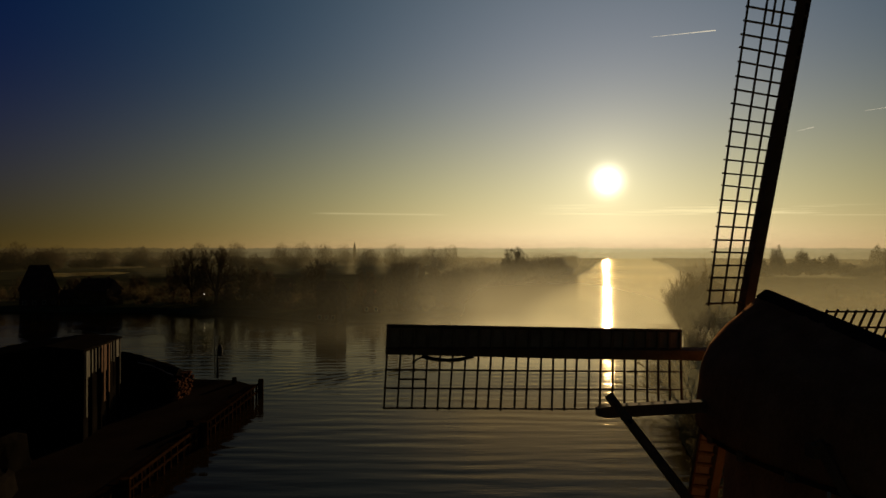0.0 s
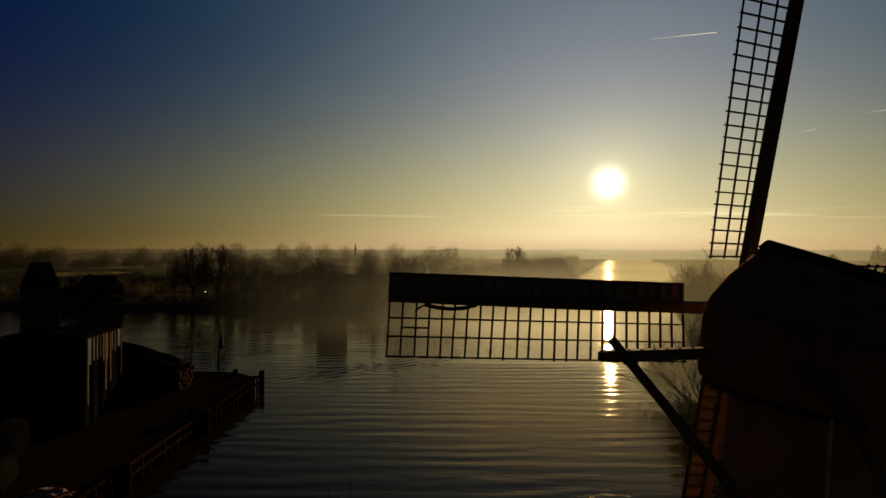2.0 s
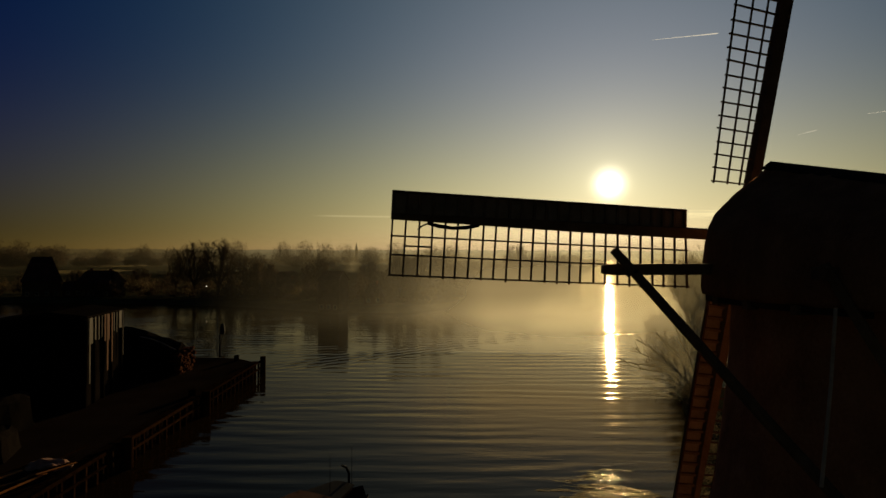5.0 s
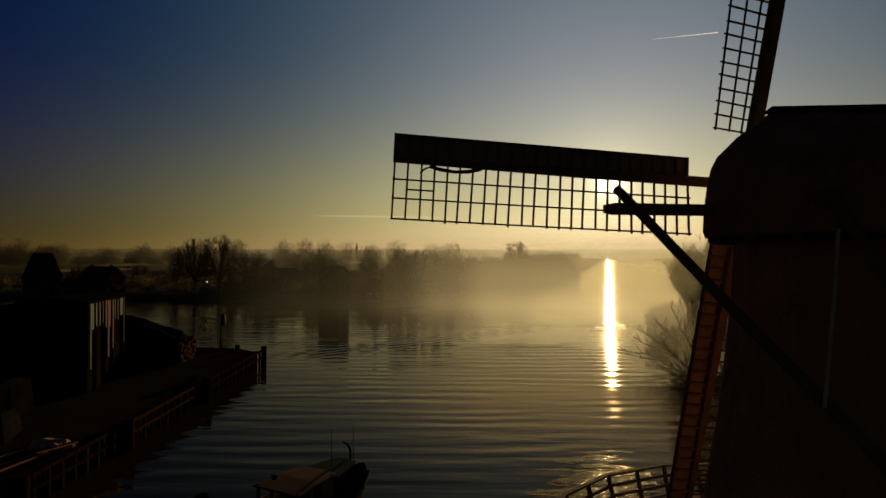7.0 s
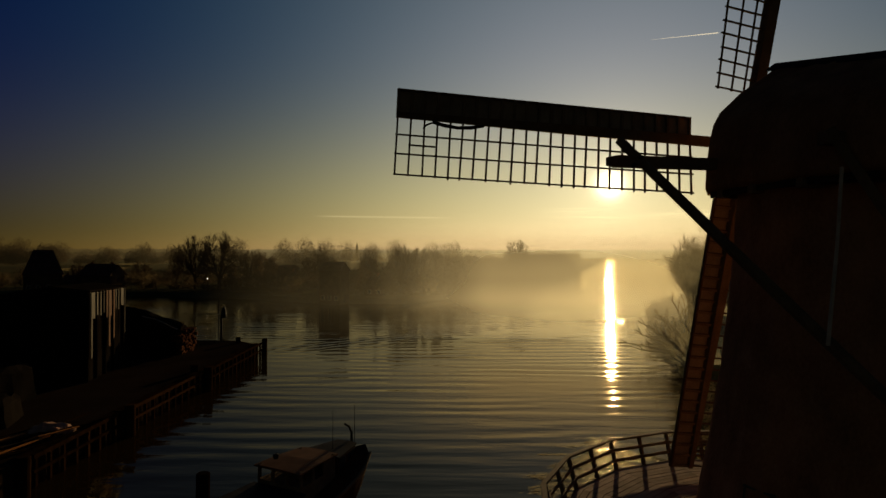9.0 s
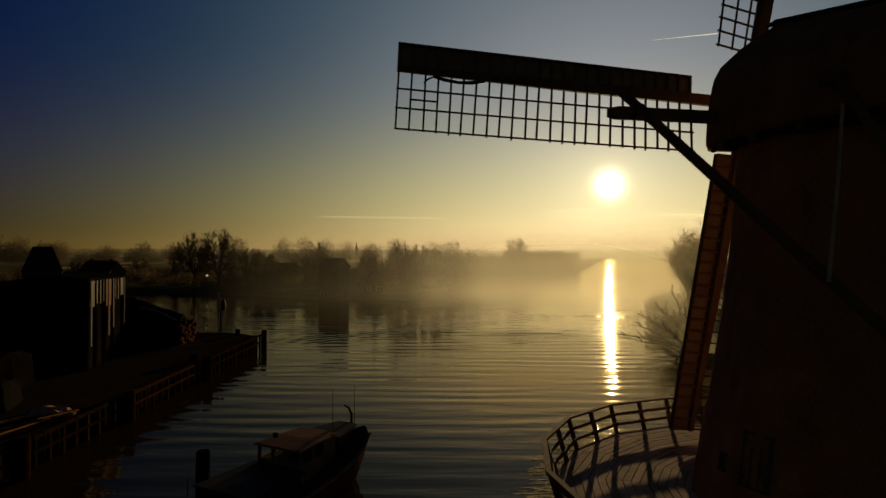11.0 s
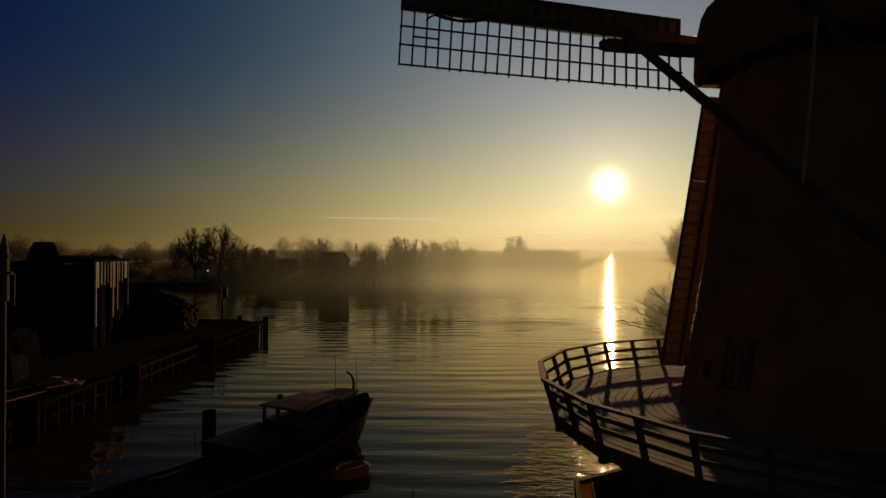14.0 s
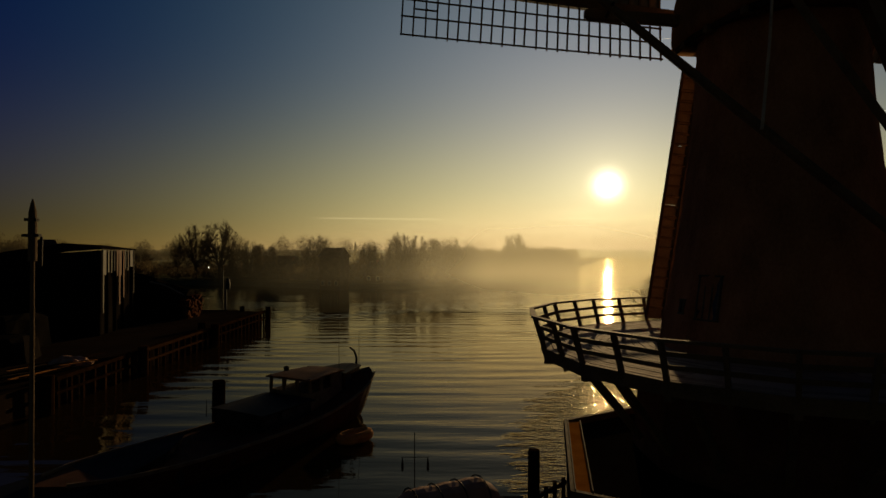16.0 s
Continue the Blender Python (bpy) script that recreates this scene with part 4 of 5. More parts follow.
for k in range(26):
    f = k / 25
    x, y = 12 + 120 * f ** 1.15, 250 + 330 * f
    plant((BROAD_A, BROAD_B)[k % 2], x - 3 + rnd.uniform(-6, 3), y + rnd.uniform(-4, 12), 1.4, rnd.uniform(10, 16), (21, 20)[k % 2], rnd.uniform(0, 360), "bare misty tree along the bend of the river", "tree", "river bend trees", rnd.uniform(1.0, 1.4))
plant(BROAD_B, 48, 402, 1.4, 23, 20, 33, "tall bare broad-crowned tree on the far river bank", "tree", BANK, 1.2)
plant(WILLOW, 44.3, 106, 2.4, 22, 19, 0, "tall bare many-stemmed willow on the river bank", "tree", "mill bank willows")
plant(WILLOW, 54, 118, 2.4, 17, 19, 120, "tall bare many-stemmed willow on the river bank", "tree", "mill bank willows")
plant(WILLOW, 62, 130, 2.4, 15, 19, 230, "tall bare many-stemmed willow on the river bank", "tree", "mill bank willows")
plant(LEANING, 38.0, 92, 0.6, 9.0, 9, 0, "bare shrub with arching stems leaning over the water", "shrub", "mill bank shrubs")
plant(LEANING, 34.5, 84, 0.5, 5.0, 9, -20, "bare shrub with arching stems leaning over the water", "shrub", "mill bank shrubs")
for k in range(7):
    plant(LOW, 112 + 9 * k, 196 + 7 * math.sin(k * 2.1), 2.2, 6.5 + (k * 37 % 5) * 0.5, 9, k * 50, "low bare shrub on the river meadow", "shrub", "meadow shrubs", 1.2)


def hedge(name, line, width, height, count, size, seed, label, mat=BARK):
    rnd = random.Random(seed)
    v, f = [], []
    for (x0, y0), (x1, y1) in zip(line, line[1:]):
        n = max(1, int(math.hypot(x1 - x0, y1 - y0) / (width * 0.8)))
        for i in range(n):
            t = (i + rnd.random()) / n
            h = height * rnd.uniform(0.42, 1.18)
            leaf_cloud(rnd, (x0 + (x1 - x0) * t, y0 + (y1 - y0) * t + rnd.uniform(-1, 1) * width * 0.3, 1.5 + h * 0.45), width * 0.8, width * 0.6, h * 0.62, count, size, v, f)
    return tagged(new(name, from_arrays(name, v, f, mat)), label, "hedge" if height < 10 else "woods", "", "stuff")


hedge("garden_hedge", [(-205, 238), (-150, 234), (-118, 231), (-80, 224), (-56, 212), (-38, 203), (-14, 201), (4, 224), (30, 282), (60, 350)], 5.0, 7.5, 420, 0.5, 1, "dark garden hedges and scrub along the far river bank")
hedge("back_hedge", [(-190, 262), (-120, 256), (-60, 250), (-20, 236), (10, 262)], 6.0, 9.0, 400, 0.6, 2, "dark scrub and small trees behind the bank gardens")


v, f = [], []
rnd = random.Random(33)
for k in range(9):
    a = k * 0.7
    leaf_cloud(rnd, (49 + 5.0 * math.cos(a * 1.3) * (k / 9), 127 + 3.5 * math.sin(a), 2.6 + (k % 3) * 0.9), 5.4, 5.0, 3.7, 1500, 0.34, v, f)
tagged(new("thicket", from_arrays("thicket", v, f, OSIER)), "rounded dense bare thicket on the river bank", "thicket", "", "stuff")


def wood(name, line, width, height, seed, label, dens=70, size=1.3, mat=WOODS):
    return hedge(name, line, width, height * 1.02, int(dens * 10), size * 0.5, seed, label, mat)


wood("bank_wood", [(14, 262), (40, 330), (70, 420), (104, 520), (150, 680)], 10, 11, 5, "misty bare trees along the bend of the river", 110, 0.9)
wood("bank_wood_beyond", [(0, 300), (40, 420), (75, 520), (110, 640), (200, 900)], 14, 17, 6, "misty bare wood behind the river bend", 110, 1.1)
wood("left_wood", [(-420, 486), (-362, 482), (-318, 486)], 22, 35, 7, "far dark wood beyond the meadows", 1100, 1.5, BARK)
wood("middle_wood", [(-430, 600), (-330, 610), (-250, 605), (-90, 600), (10, 560)], 18, 26, 8, "far bare tree belt beyond the meadows", 420, 1.5, BARK)
wood("right_wood", [(215, 425), (275, 440), (330, 440), (420, 420), (520, 400)], 9, 22, 9, "tall misty poplar wood beyond the mill bank", 300, 1.9)
wood("far_belt", [(-700, 900), (-400, 850), (-150, 830), (100, 850)], 24, 19, 10, "far bare tree belt fading into mist", 80, 2.0)

# faint distance: last tree lines, their haze and glow painted as emission
def skyline(name, dist, a0, a1, low, high, seed, mat, step=0.06):
    rnd = random.Random(seed)
    bm = bmesh.new()
    a, rows = a0, []
    while a < a1:
        n1 = noise.noise(Vector((a * 0.35, seed, 0))) * 0.5 + 0.5
        n2 = noise.noise(Vector((a * 2.1, seed, 4))) * 0.5 + 0.5
        n3 = noise.noise(Vector((a * 7.0, seed, 9))) * 0.5 + 0.5
        h = low + (high - low) * (0.30 * n1 + 0.34 * n2 + 0.36 * n3) + rnd.uniform(-0.6, 0.6)
        x, y = math.sin(radians(a)) * dist, math.cos(radians(a)) * dist
        rows.append(((x, y, 0.2), (x, y, h), (x * 1.01, y * 1.01, h), (x * 1.01, y * 1.01, 0.2)))
        a += step
    loft(bm, rows, close_ends=True, wrap=True)
    return solid(name, bm, mat, "far tree line with haze glow painted into its emission", "tree line", "structure")


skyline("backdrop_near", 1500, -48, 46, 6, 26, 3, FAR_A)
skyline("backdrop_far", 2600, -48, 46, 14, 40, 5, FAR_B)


def mist(name, dist, a0, a1, height, mat):
    """A thin upright sheet added to stand in for ground mist and lit haze."""
    bm = bmesh.new()
    rows = []
    for i in range(61):
        a = a0 + (a1 - a0) * i / 60
        d = dist
        x, y = math.sin(radians(a)) * d, math.cos(radians(a)) * d
        rows.append([(x, y, 0.1), (x, y, height * 0.4), (x, y, height)])
    loft(bm, rows, close_ends=False, wrap=False)
    for f in bm.faces:
        f.smooth = True
    return solid(name, bm, mat, "thin added veil sheet standing in for mist and haze", "mist", "stuff")


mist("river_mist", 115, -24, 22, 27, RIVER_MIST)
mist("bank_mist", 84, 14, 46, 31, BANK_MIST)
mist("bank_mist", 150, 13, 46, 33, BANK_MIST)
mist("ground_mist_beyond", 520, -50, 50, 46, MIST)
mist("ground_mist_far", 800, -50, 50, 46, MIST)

hedge("reeds", [(10, 27), (16.5, 36), (27.5, 62), (37, 95), (46, 122), (62, 164)], 2.4, 1.8, 420, 0.16, 14, "dry reeds and brush along the mill bank", OSIER)

for pts in ([(-338, 478), (-300, 470), (-279, 500), (-286, 548), (-318, 572), (-352, 540)], [(-402, 668), (-362, 672), (-350, 722), (-372, 790), (-410, 770)]):
    bm = bmesh.new()
    loft(bm, [[(x, y, z) for x, y in smooth_line(pts + pts[:1], 9, 1.6, 8)[:-1]] for z in (1.0, 1.64)])
    solid("water_meadow", bm, WATER, "pale flooded patch of meadow behind the far bank", "water", "structure")

# ---- houses on the far bank ----
def house(name, x, y, rz, w, d, eave, ridge, label, hip=0.0, chimneys=1, windows=3, z0=1.4):
    """Gabled or half-hipped house; w along the ridge."""
    h = thing(name, (x, y, z0), rz, label, "house", "far bank houses")
    m = pose(x, y, z0, 0, 0, rz)
    bm = bmesh.new()
    e, r = eave - z0, ridge - z0
    g = r if hip < 0.5 else e
    ring = lambda sx: [(sx, -d / 2, -0.6), (sx, d / 2, -0.6), (sx, d / 2, e), (sx, 0, g - 0.15), (sx, -d / 2, e)]
    loft(bm, [ring(-w / 2), ring(w / 2)])
    part("wall", bm, WALLM, h, "", m)
    bm = bmesh.new()
    o, t = 0.45, 0.25
    hx = w / 2 - hip * d * 0.5
    for s in (-1, 1):
        lo, hi = [Vector((-w / 2 - o, s * (d / 2 + o), e - 0.25)), Vector((w / 2 + o, s * (d / 2 + o), e - 0.25))], [Vector((hx, 0, r)), Vector((-hx, 0, r))]
        c = lo + hi
        quad_box(bm, c + [p + Vector((0, s * 0.05, t)) for p in c])
    if hip >= 0.5:
        for s in (-1, 1):
            c = [Vector((s * (w / 2 + o), -d / 2 - o, e - 0.25)), Vector((s * (w / 2 + o), d / 2 + o, e - 0.25)), Vector((s * hx, 0.1, r)), Vector((s * hx, -0.1, r))]
            quad_box(bm, c + [p + Vector((s * 0.05, 0, t)) for p in c])
    rf = part("roof", bm, ROOFM, h, "", m)
    for k in range(chimneys):
        bm = bmesh.new()
        cx = (-1 if k else 1) * hx * 0.7
        box(bm, cx - 0.4, -0.4, r - 0.8, cx + 0.4, 0.4, r + 1.0)
        box(bm, cx - 0.47, -0.47, r + 0.85, cx + 0.47, 0.47, r + 0.98)
        part("chimney", bm, BRICK, rf, "", m)
    for k in range(windows):
        wx = -w / 2 + w * (k + 0.5) / windows
        bm = bmesh.new()
        box(bm, wx - 0.6, -d / 2 - 0.06, 0.9, wx + 0.6, -d / 2 + 0.05, 2.3)
        win = part("window", bm, CLAD, h, "", m)
        bm = bmesh.new()
        box(bm, wx - 0.5, -d / 2 - 0.09, 1.0, wx + 0.5, -d / 2 - 0.05, 2.2)
        part("pane", bm, GLASS, win, "", m)
    return h


house("farmhouse", -158, 233, 34, 12.5, 11, 7.8, 17.0, "large dark farmhouse with a tall hipped roof", 0.55, 0, 4)
house("cottage", -147, 235, 32, 7, 6, 4.2, 7.2, "small dark cottage beside the farmhouse", 0, 1, 2)
house("long_barn", -136.5, 236, -16, 16, 8, 7.2, 11.6, "long low dark barn with small chimneys", 0.3, 2, 7)
house("house_by_the_trees", -74, 262, 16, 18, 9, 6.5, 10.4, "low wide house with a frosty roof", 0.3, 0, 4)
house("garden_house", -62, 232, 16, 7, 6, 5.0, 9.0, "small gabled garden house", 0, 1, 2)
house("boathouse", -35.4, 189, -16, 7.0, 7, 10.6, 13.2, "tall dark boathouse standing at the waterside", 0.0, 0, 3, 0.6)
house("riverside_cottage", -24.5, 206, 0, 6.5, 6, 4.2, 8.4, "small pointed cottage at the waterside", 0.6, 1, 2)
house("hut", -44, 218, 0, 5, 5, 4.0, 7.0, "small dark hut between garden hedges", 0, 1, 1)
house("meadow_house", 168, 250, -5, 10, 9, 7.0, 8.6, "square misty house on the mill bank meadow", 0.2, 0, 3, 2.4)

church = thing("church_tower", (-193, 1300, 1.4), 0, "tiny far church tower with a pointed spire", "church")
bm = bmesh.new()
loft(bm, [[(-193 + x * w, 1300 + y * w, z) for x, y in ((-1, -1), (1, -1), (1, 1), (-1, 1))] for w, z in ((3.0, 1.0), (2.9, 25.0))])
part("wall", bm, WALLM, church)
bm = bmesh.new()
loft(bm, [[(-193 + x * w, 1300 + y * w, z) for x, y in ((-1, -1), (1, -1), (1, 1), (-1, 1))] for w, z in ((3.2, 25.0), (1.8, 30.0), (0.2, 39.0))])
part("spire", bm, ROOFM, church)

lamp = thing("street_lamp", (-90.5, 226, 1.4), 0, "lit lamp on a slim pole by the water", "lamp")
bm = bmesh.new()
tube(bm, [(-90.5, 226, 1.2), (-90.5, 226, 6.2)], [0.08, 0.06], 7)
part("pole", bm, STEEL, lamp)
lm = bpy.data.materials.new("lamp_glow")
lm.use_nodes = True
nn = Nodes(lm.node_tree)
nn.add("ShaderNodeOutputMaterial", {0: nn.add("ShaderNodeEmission", {"Color": (1, 0.93, 0.8, 1), "Strength": 1.5}).outputs[0]})
bm = bmesh.new()
bmesh.ops.create_icosphere(bm, subdivisions=2, radius=0.2, matrix=Matrix.Translation((-90.5, 225.9, 6.3)))
part("lamp_head", bm, lm, lamp, "glowing lamp head")

for k, (x, y, h) in enumerate(((33, 250, 2.8), (41, 262, 3.2), (128, 470, 5.0), (150, 560, 5.0))):
    bm = bmesh.new()
    tube(bm, [(x, y, -2), (x, y, h * 0.8), (x + 0.05, y, h)], [0.2, 0.18, 0.1], 8)
    solid("mooring_pole", bm, PILE, "dark timber pole standing in the river", "pole", "", "river poles")

# ---- boatyard ----
store = thing("boat_shed", (-51, 78, 2.0), 0, "tall dark boatyard shed with pale cladding strips and posts", "shed")
A, B = Vector((-40.0, 66.5, 0)), Vector((-41.6, 77.0, 0))
side = (B - A).normalized()
left = Vector((-side.y, side.x, 0))
C, D = B + left * 13.5, A + left * 13.5
bm = bmesh.new()
inset = left * 0.35
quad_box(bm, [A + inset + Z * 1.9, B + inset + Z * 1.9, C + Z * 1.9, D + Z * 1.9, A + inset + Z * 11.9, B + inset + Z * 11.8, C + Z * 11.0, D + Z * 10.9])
# black wall colour stands in for shade inside the open side
part("wall", bm, TARP_BLACK, store)
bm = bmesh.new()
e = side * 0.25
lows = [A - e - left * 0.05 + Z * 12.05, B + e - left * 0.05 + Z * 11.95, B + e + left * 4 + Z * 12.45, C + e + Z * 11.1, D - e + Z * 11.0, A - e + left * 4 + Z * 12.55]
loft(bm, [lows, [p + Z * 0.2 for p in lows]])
part("roof", bm, TARP_BLACK, store)
# pale strips in the upper half, two long posts, dark boards, shade-black wall between
for t0, t1, zlo, mat in ((0.00, 0.12, 9.0, PALE), (0.015, 0.045, 4.6, PALE), (0.17, 0.20, 9.3, PALE), (0.26, 0.285, 9.2, PALE), (0.34, 0.37, 9.4, STRIP), (0.42, 0.56, 8.8, ROOFWOOD),
                         (0.47, 0.51, 5.2, ROOFWOOD), (0.60, 0.63, 6.0, ROOFWOOD), (0.68, 0.70, 9.6, PALE), (0.76, 0.78, 9.4, PALE), (0.84, 0.97, 9.8, PALE), (0.93, 0.955, 6.2, STRIP)):
    p, q = A.lerp(B, t0), A.lerp(B, t1)
    o = -left * (0.10 if zlo < 7 else 0.03)
    bm = bmesh.new()
    quad_box(bm, [p + o + Z * zlo, q + o + Z * zlo, q + left * 0.04 + o + Z * zlo, p + left * 0.04 + o + Z * zlo, p + o + Z * 12.0, q + o + Z * 11.95, q + left * 0.04 + o + Z * 11.95, p + left * 0.04 + o + Z * 12.0])
    part("post" if zlo < 7 else "cladding_strip", bm, mat, store)
for t in (0.0, 0.22, 0.45, 0.68, 0.97):
    bm = bmesh.new()
    p = A.lerp(B, t) + left * 0.22
    beam(bm, p + Z * 1.9, p + Z * 11.7, 0.22, 0.22)
    part("upright", bm, TARP_BLACK, store)

rnd = random.Random(12)
bm = bmesh.new()
rings = []
for i in range(15):
    f = i / 14
    x, y0 = -49.5 + 11.0 * f, 82.5 + 1.2 * f
    top = 9.0 - 2.0 * f - 1.0 * f ** 3
    rings.append([(x + rnd.uniform(-0.15, 0.15), y0 + 7.0 * k / 8, 1.9 + (top - 1.9) * math.sin(math.pi * (k + 0.02) / 8.04) ** 0.6 * rnd.uniform(0.95, 1.04)) for k in range(9)])
loft(bm, rings)
solid("covered_boat", bm, TARP_BLACK, "hulk under a dark tarpaulin beside the shed", "boat")
bm = bmesh.new()
tube(bm, [(-43.2, 84.2, 7.45), (-41.4, 84.3, 7.05), (-39.9, 84.4, 6.4), (-39.2, 84.6, 5.9), (-38.6, 85.2, 5.5)], [0.07] * 5, 6)
solid("lashing_rope", bm, ROPE, "pale rope lashed over the tarpaulin", "rope")
crate = thing("brick_stack", (-38, 87, 2.0), 0, "untidy stack of dark reddish bricks beside the covered hulk", "bricks")
for row in range(12):
    for k in range(10):
        if row > 8 and rnd.random() < 0.35 * (row - 8):
            continue
        bm = bmesh.new()
        x, y, z = -38.9 + rnd.uniform(-0.12, 0.12), 84.2 + k * 0.52 + 0.26 * (row % 2), 2.0 + row * 0.3
        box(bm, x, y, z, x + rnd.uniform(0.9, 1.5), y + rnd.uniform(0.42, 0.5), z + rnd.uniform(0.26, 0.3))
        part("brick", bm, OLDBRICK, crate)

hall = thing("yard_hall", (-70, 68, 2.0), 0, "long dark boatyard hall with a flat black roof", "hall")
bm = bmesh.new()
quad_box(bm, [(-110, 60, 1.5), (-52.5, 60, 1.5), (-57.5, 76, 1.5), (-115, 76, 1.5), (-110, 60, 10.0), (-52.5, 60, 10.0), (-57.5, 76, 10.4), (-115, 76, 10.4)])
# hall in the same black, so its sunlit side stays dark
part("wall", bm, TARP_BLACK, hall)
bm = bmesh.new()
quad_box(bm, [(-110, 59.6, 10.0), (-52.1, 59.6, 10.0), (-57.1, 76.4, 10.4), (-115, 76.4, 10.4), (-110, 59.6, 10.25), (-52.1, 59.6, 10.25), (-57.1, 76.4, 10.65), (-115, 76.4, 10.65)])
part("roof", bm, TARP_BLACK, hall)
for k in range(6):
    bm = bmesh.new()
    box(bm, -62 - 7 * k, 59.9, 2.2, -58 - 7 * k, 60.02, 6.0)
    part("hall_door", bm, STEEL, hall)


def covered_stack(x, y, w, d, h, rz, seed):
    """A stack under a sagging black sheet, added to deepen the yard's dark."""
    rnd = random.Random(seed)
    bm = bmesh.new()
    m = pose(x, y, 1.95, 0, 0, rz)
    rings = []
    for f, g in ((0.0, 1.06), (0.3, 1.02), (0.85, 0.97), (1.0, 0.82)):
        ring = []
        for k in range(20):
            a = 2 * math.pi * k / 20
            c, s = math.cos(a), math.sin(a)
            q = 1 / max(abs(c), abs(s)) ** 0.8
            ring.append(m @ Vector((c * q * w / 2 * g + rnd.uniform(-0.08, 0.08), s * q * d / 2 * g + rnd.uniform(-0.08, 0.08), h * f * rnd.uniform(0.93, 1.03))))
        rings.append(ring)
    loft(bm, rings)
    solid("covered_stack", bm, TARP_BLACK, "black sheeted stack added to fill the dark yard", "covered stack", "", "covered stacks in the yard")


# made-up black stacks, put where the yard is only in deep shade
for k, (x, y, w, d, h, rz) in enumerate(((-45, 57, 7, 8, 3.6, -5), (-40, 50, 6, 6, 2.2, 20), (-48, 47, 8, 6, 3.0, 0), (-42, 40, 9, 7, 2.6, 10), (-55, 52, 7, 7, 3.4, 30))):
    covered_stack(x, y, w, d, h, rz, k)

sig = thing("signal_post", (-38.4, 101.5, 1.9), 0, "slim river signal post with lantern on the quay", "signal post")
bm = bmesh.new()
tube(bm, [(-38.4, 101.5, 1.5), (-38.4, 101.5, 5.3)], [0.22, 0.16], 8)
part("post", bm, STEEL, sig)
bm = bmesh.new()
tube(bm, [(-38.85, 101.5, 1.5), (-38.85, 101.5, 8.6)], [0.10, 0.07], 6)
part("mast", bm, STEEL, sig)
bm = bmesh.new()
tube(bm, [(-38.0, 101.5, 5.4), (-38.0, 101.5, 5.9), (-38.0, 101.5, 6.9), (-38.0, 101.5, 7.3)], [0.42, 0.45, 0.34, 0.08], 8)
part("lantern", bm, STEEL, sig)
bm = bmesh.new()
beam(bm, (-38.9, 101.5, 5.35), (-37.4, 101.5, 5.35), 0.14, 0.1)
part("bracket", bm, STEEL, sig)

fender = thing("quay_fender", (-28.7, 70, 0), 0, "timber fender of posts and rails along the quay", "fender")
me_post = None
y = 42.0
i = 0
while y < 94:
    if me_post is None:
        bm = bmesh.new()
        box(bm, -0.13, -0.13, -2.5, 0.13, 0.13, 2.25)
        me_post = mesh_of(bm, PILE, "fender_post")
    part_mesh("fender_post", me_post, fender, "", pose(-29.2, y, 0.03 * (i % 3), 0, 0, (i * 13) % 7))
    y += 1.55
    i += 1
for z, w in ((2.2, 0.3), (1.15, 0.22)):
    for y0, y1 in ((41.6, 53.5), (53.9, 71.2), (71.6, 94)):
        bm = bmesh.new()
        beam(bm, (-29.05, y0, z), (-29.05, y1, z + 0.05), 0.16, w)
        part("rail", bm, PILE, fender)
for y0, y1 in ((41.6, 53.5), (53.9, 71.2), (71.6, 94)):
    bm = bmesh.new()
    beam(bm, (-29.75, y0, 2.12), (-29.75, y1, 2.12), 1.2, 0.1)
    part("quay_plank", bm, PILE, fender)


def pile(x, y, top, r, group="mooring piles"):
    bm = bmesh.new()
    tube(bm, [(x, y, -3), (x + 0.02, y, top * 0.6), (x + 0.04, y, top - 0.06), (x + 0.04, y, top)], [r, r * 0.98, r * 0.95, r * 0.8], 12)
    solid("mooring_pile", bm, PILE, "thick dark timber mooring pile in the water", "pile", "", group)


for x, y, top, r in ((-28.9, 94.3, 2.9, 0.45), (-28.7, 71.4, 2.8, 0.55), (-28.7, 53.7, 2.8, 0.5), (-28.7, 40, 2.8, 0.5), (-14.7, 35.5, 3.4, 0.42), (2.56, 16.55, 5.2, 0.2), (-33.5, 95.5, 2.9, 0.4), (-30.6, 72, 2.9, 0.5)):
    pile(x, y, top, r)

stack = thing("timber_stack", (-33, 44, 2.0), 0, "untidy stack of reddish planks on the quay", "timber stack")
rnd = random.Random(4)
for k in range(22):
    bm = bmesh.new()
    L = rnd.uniform(3, 6)
    a = rnd.uniform(0.9, 1.5)
    x, yy = -33 + rnd.uniform(-2, 2), 43 + rnd.uniform(-4, 4)
    beam(bm, (x, yy, 2.1 + 0.07 * (k % 7)), (x + math.cos(a) * L, yy + math.sin(a) * L, 2.1 + 0.07 * (k % 7)), 0.24, 0.06)
    part("plank", bm, RUST if k % 4 == 0 else PILE, stack)
bm = bmesh.new()
bmesh.ops.create_icosphere(bm, subdivisions=3, radius=1.0)
for v in bm.verts:
    v.co = Vector((v.co.x * 1.7, v.co.y * 1.1, max(v.co.z, -0.1) * 0.8)) * (1 + 0.35 * noise.noise(v.co * 2.3)) + Vector((-31.8, 47.5, 2.1))
solid("tarpaulin_heap", bm, CANVAS, "crumpled faded tarpaulin over a heap on the quay", "tarpaulin")

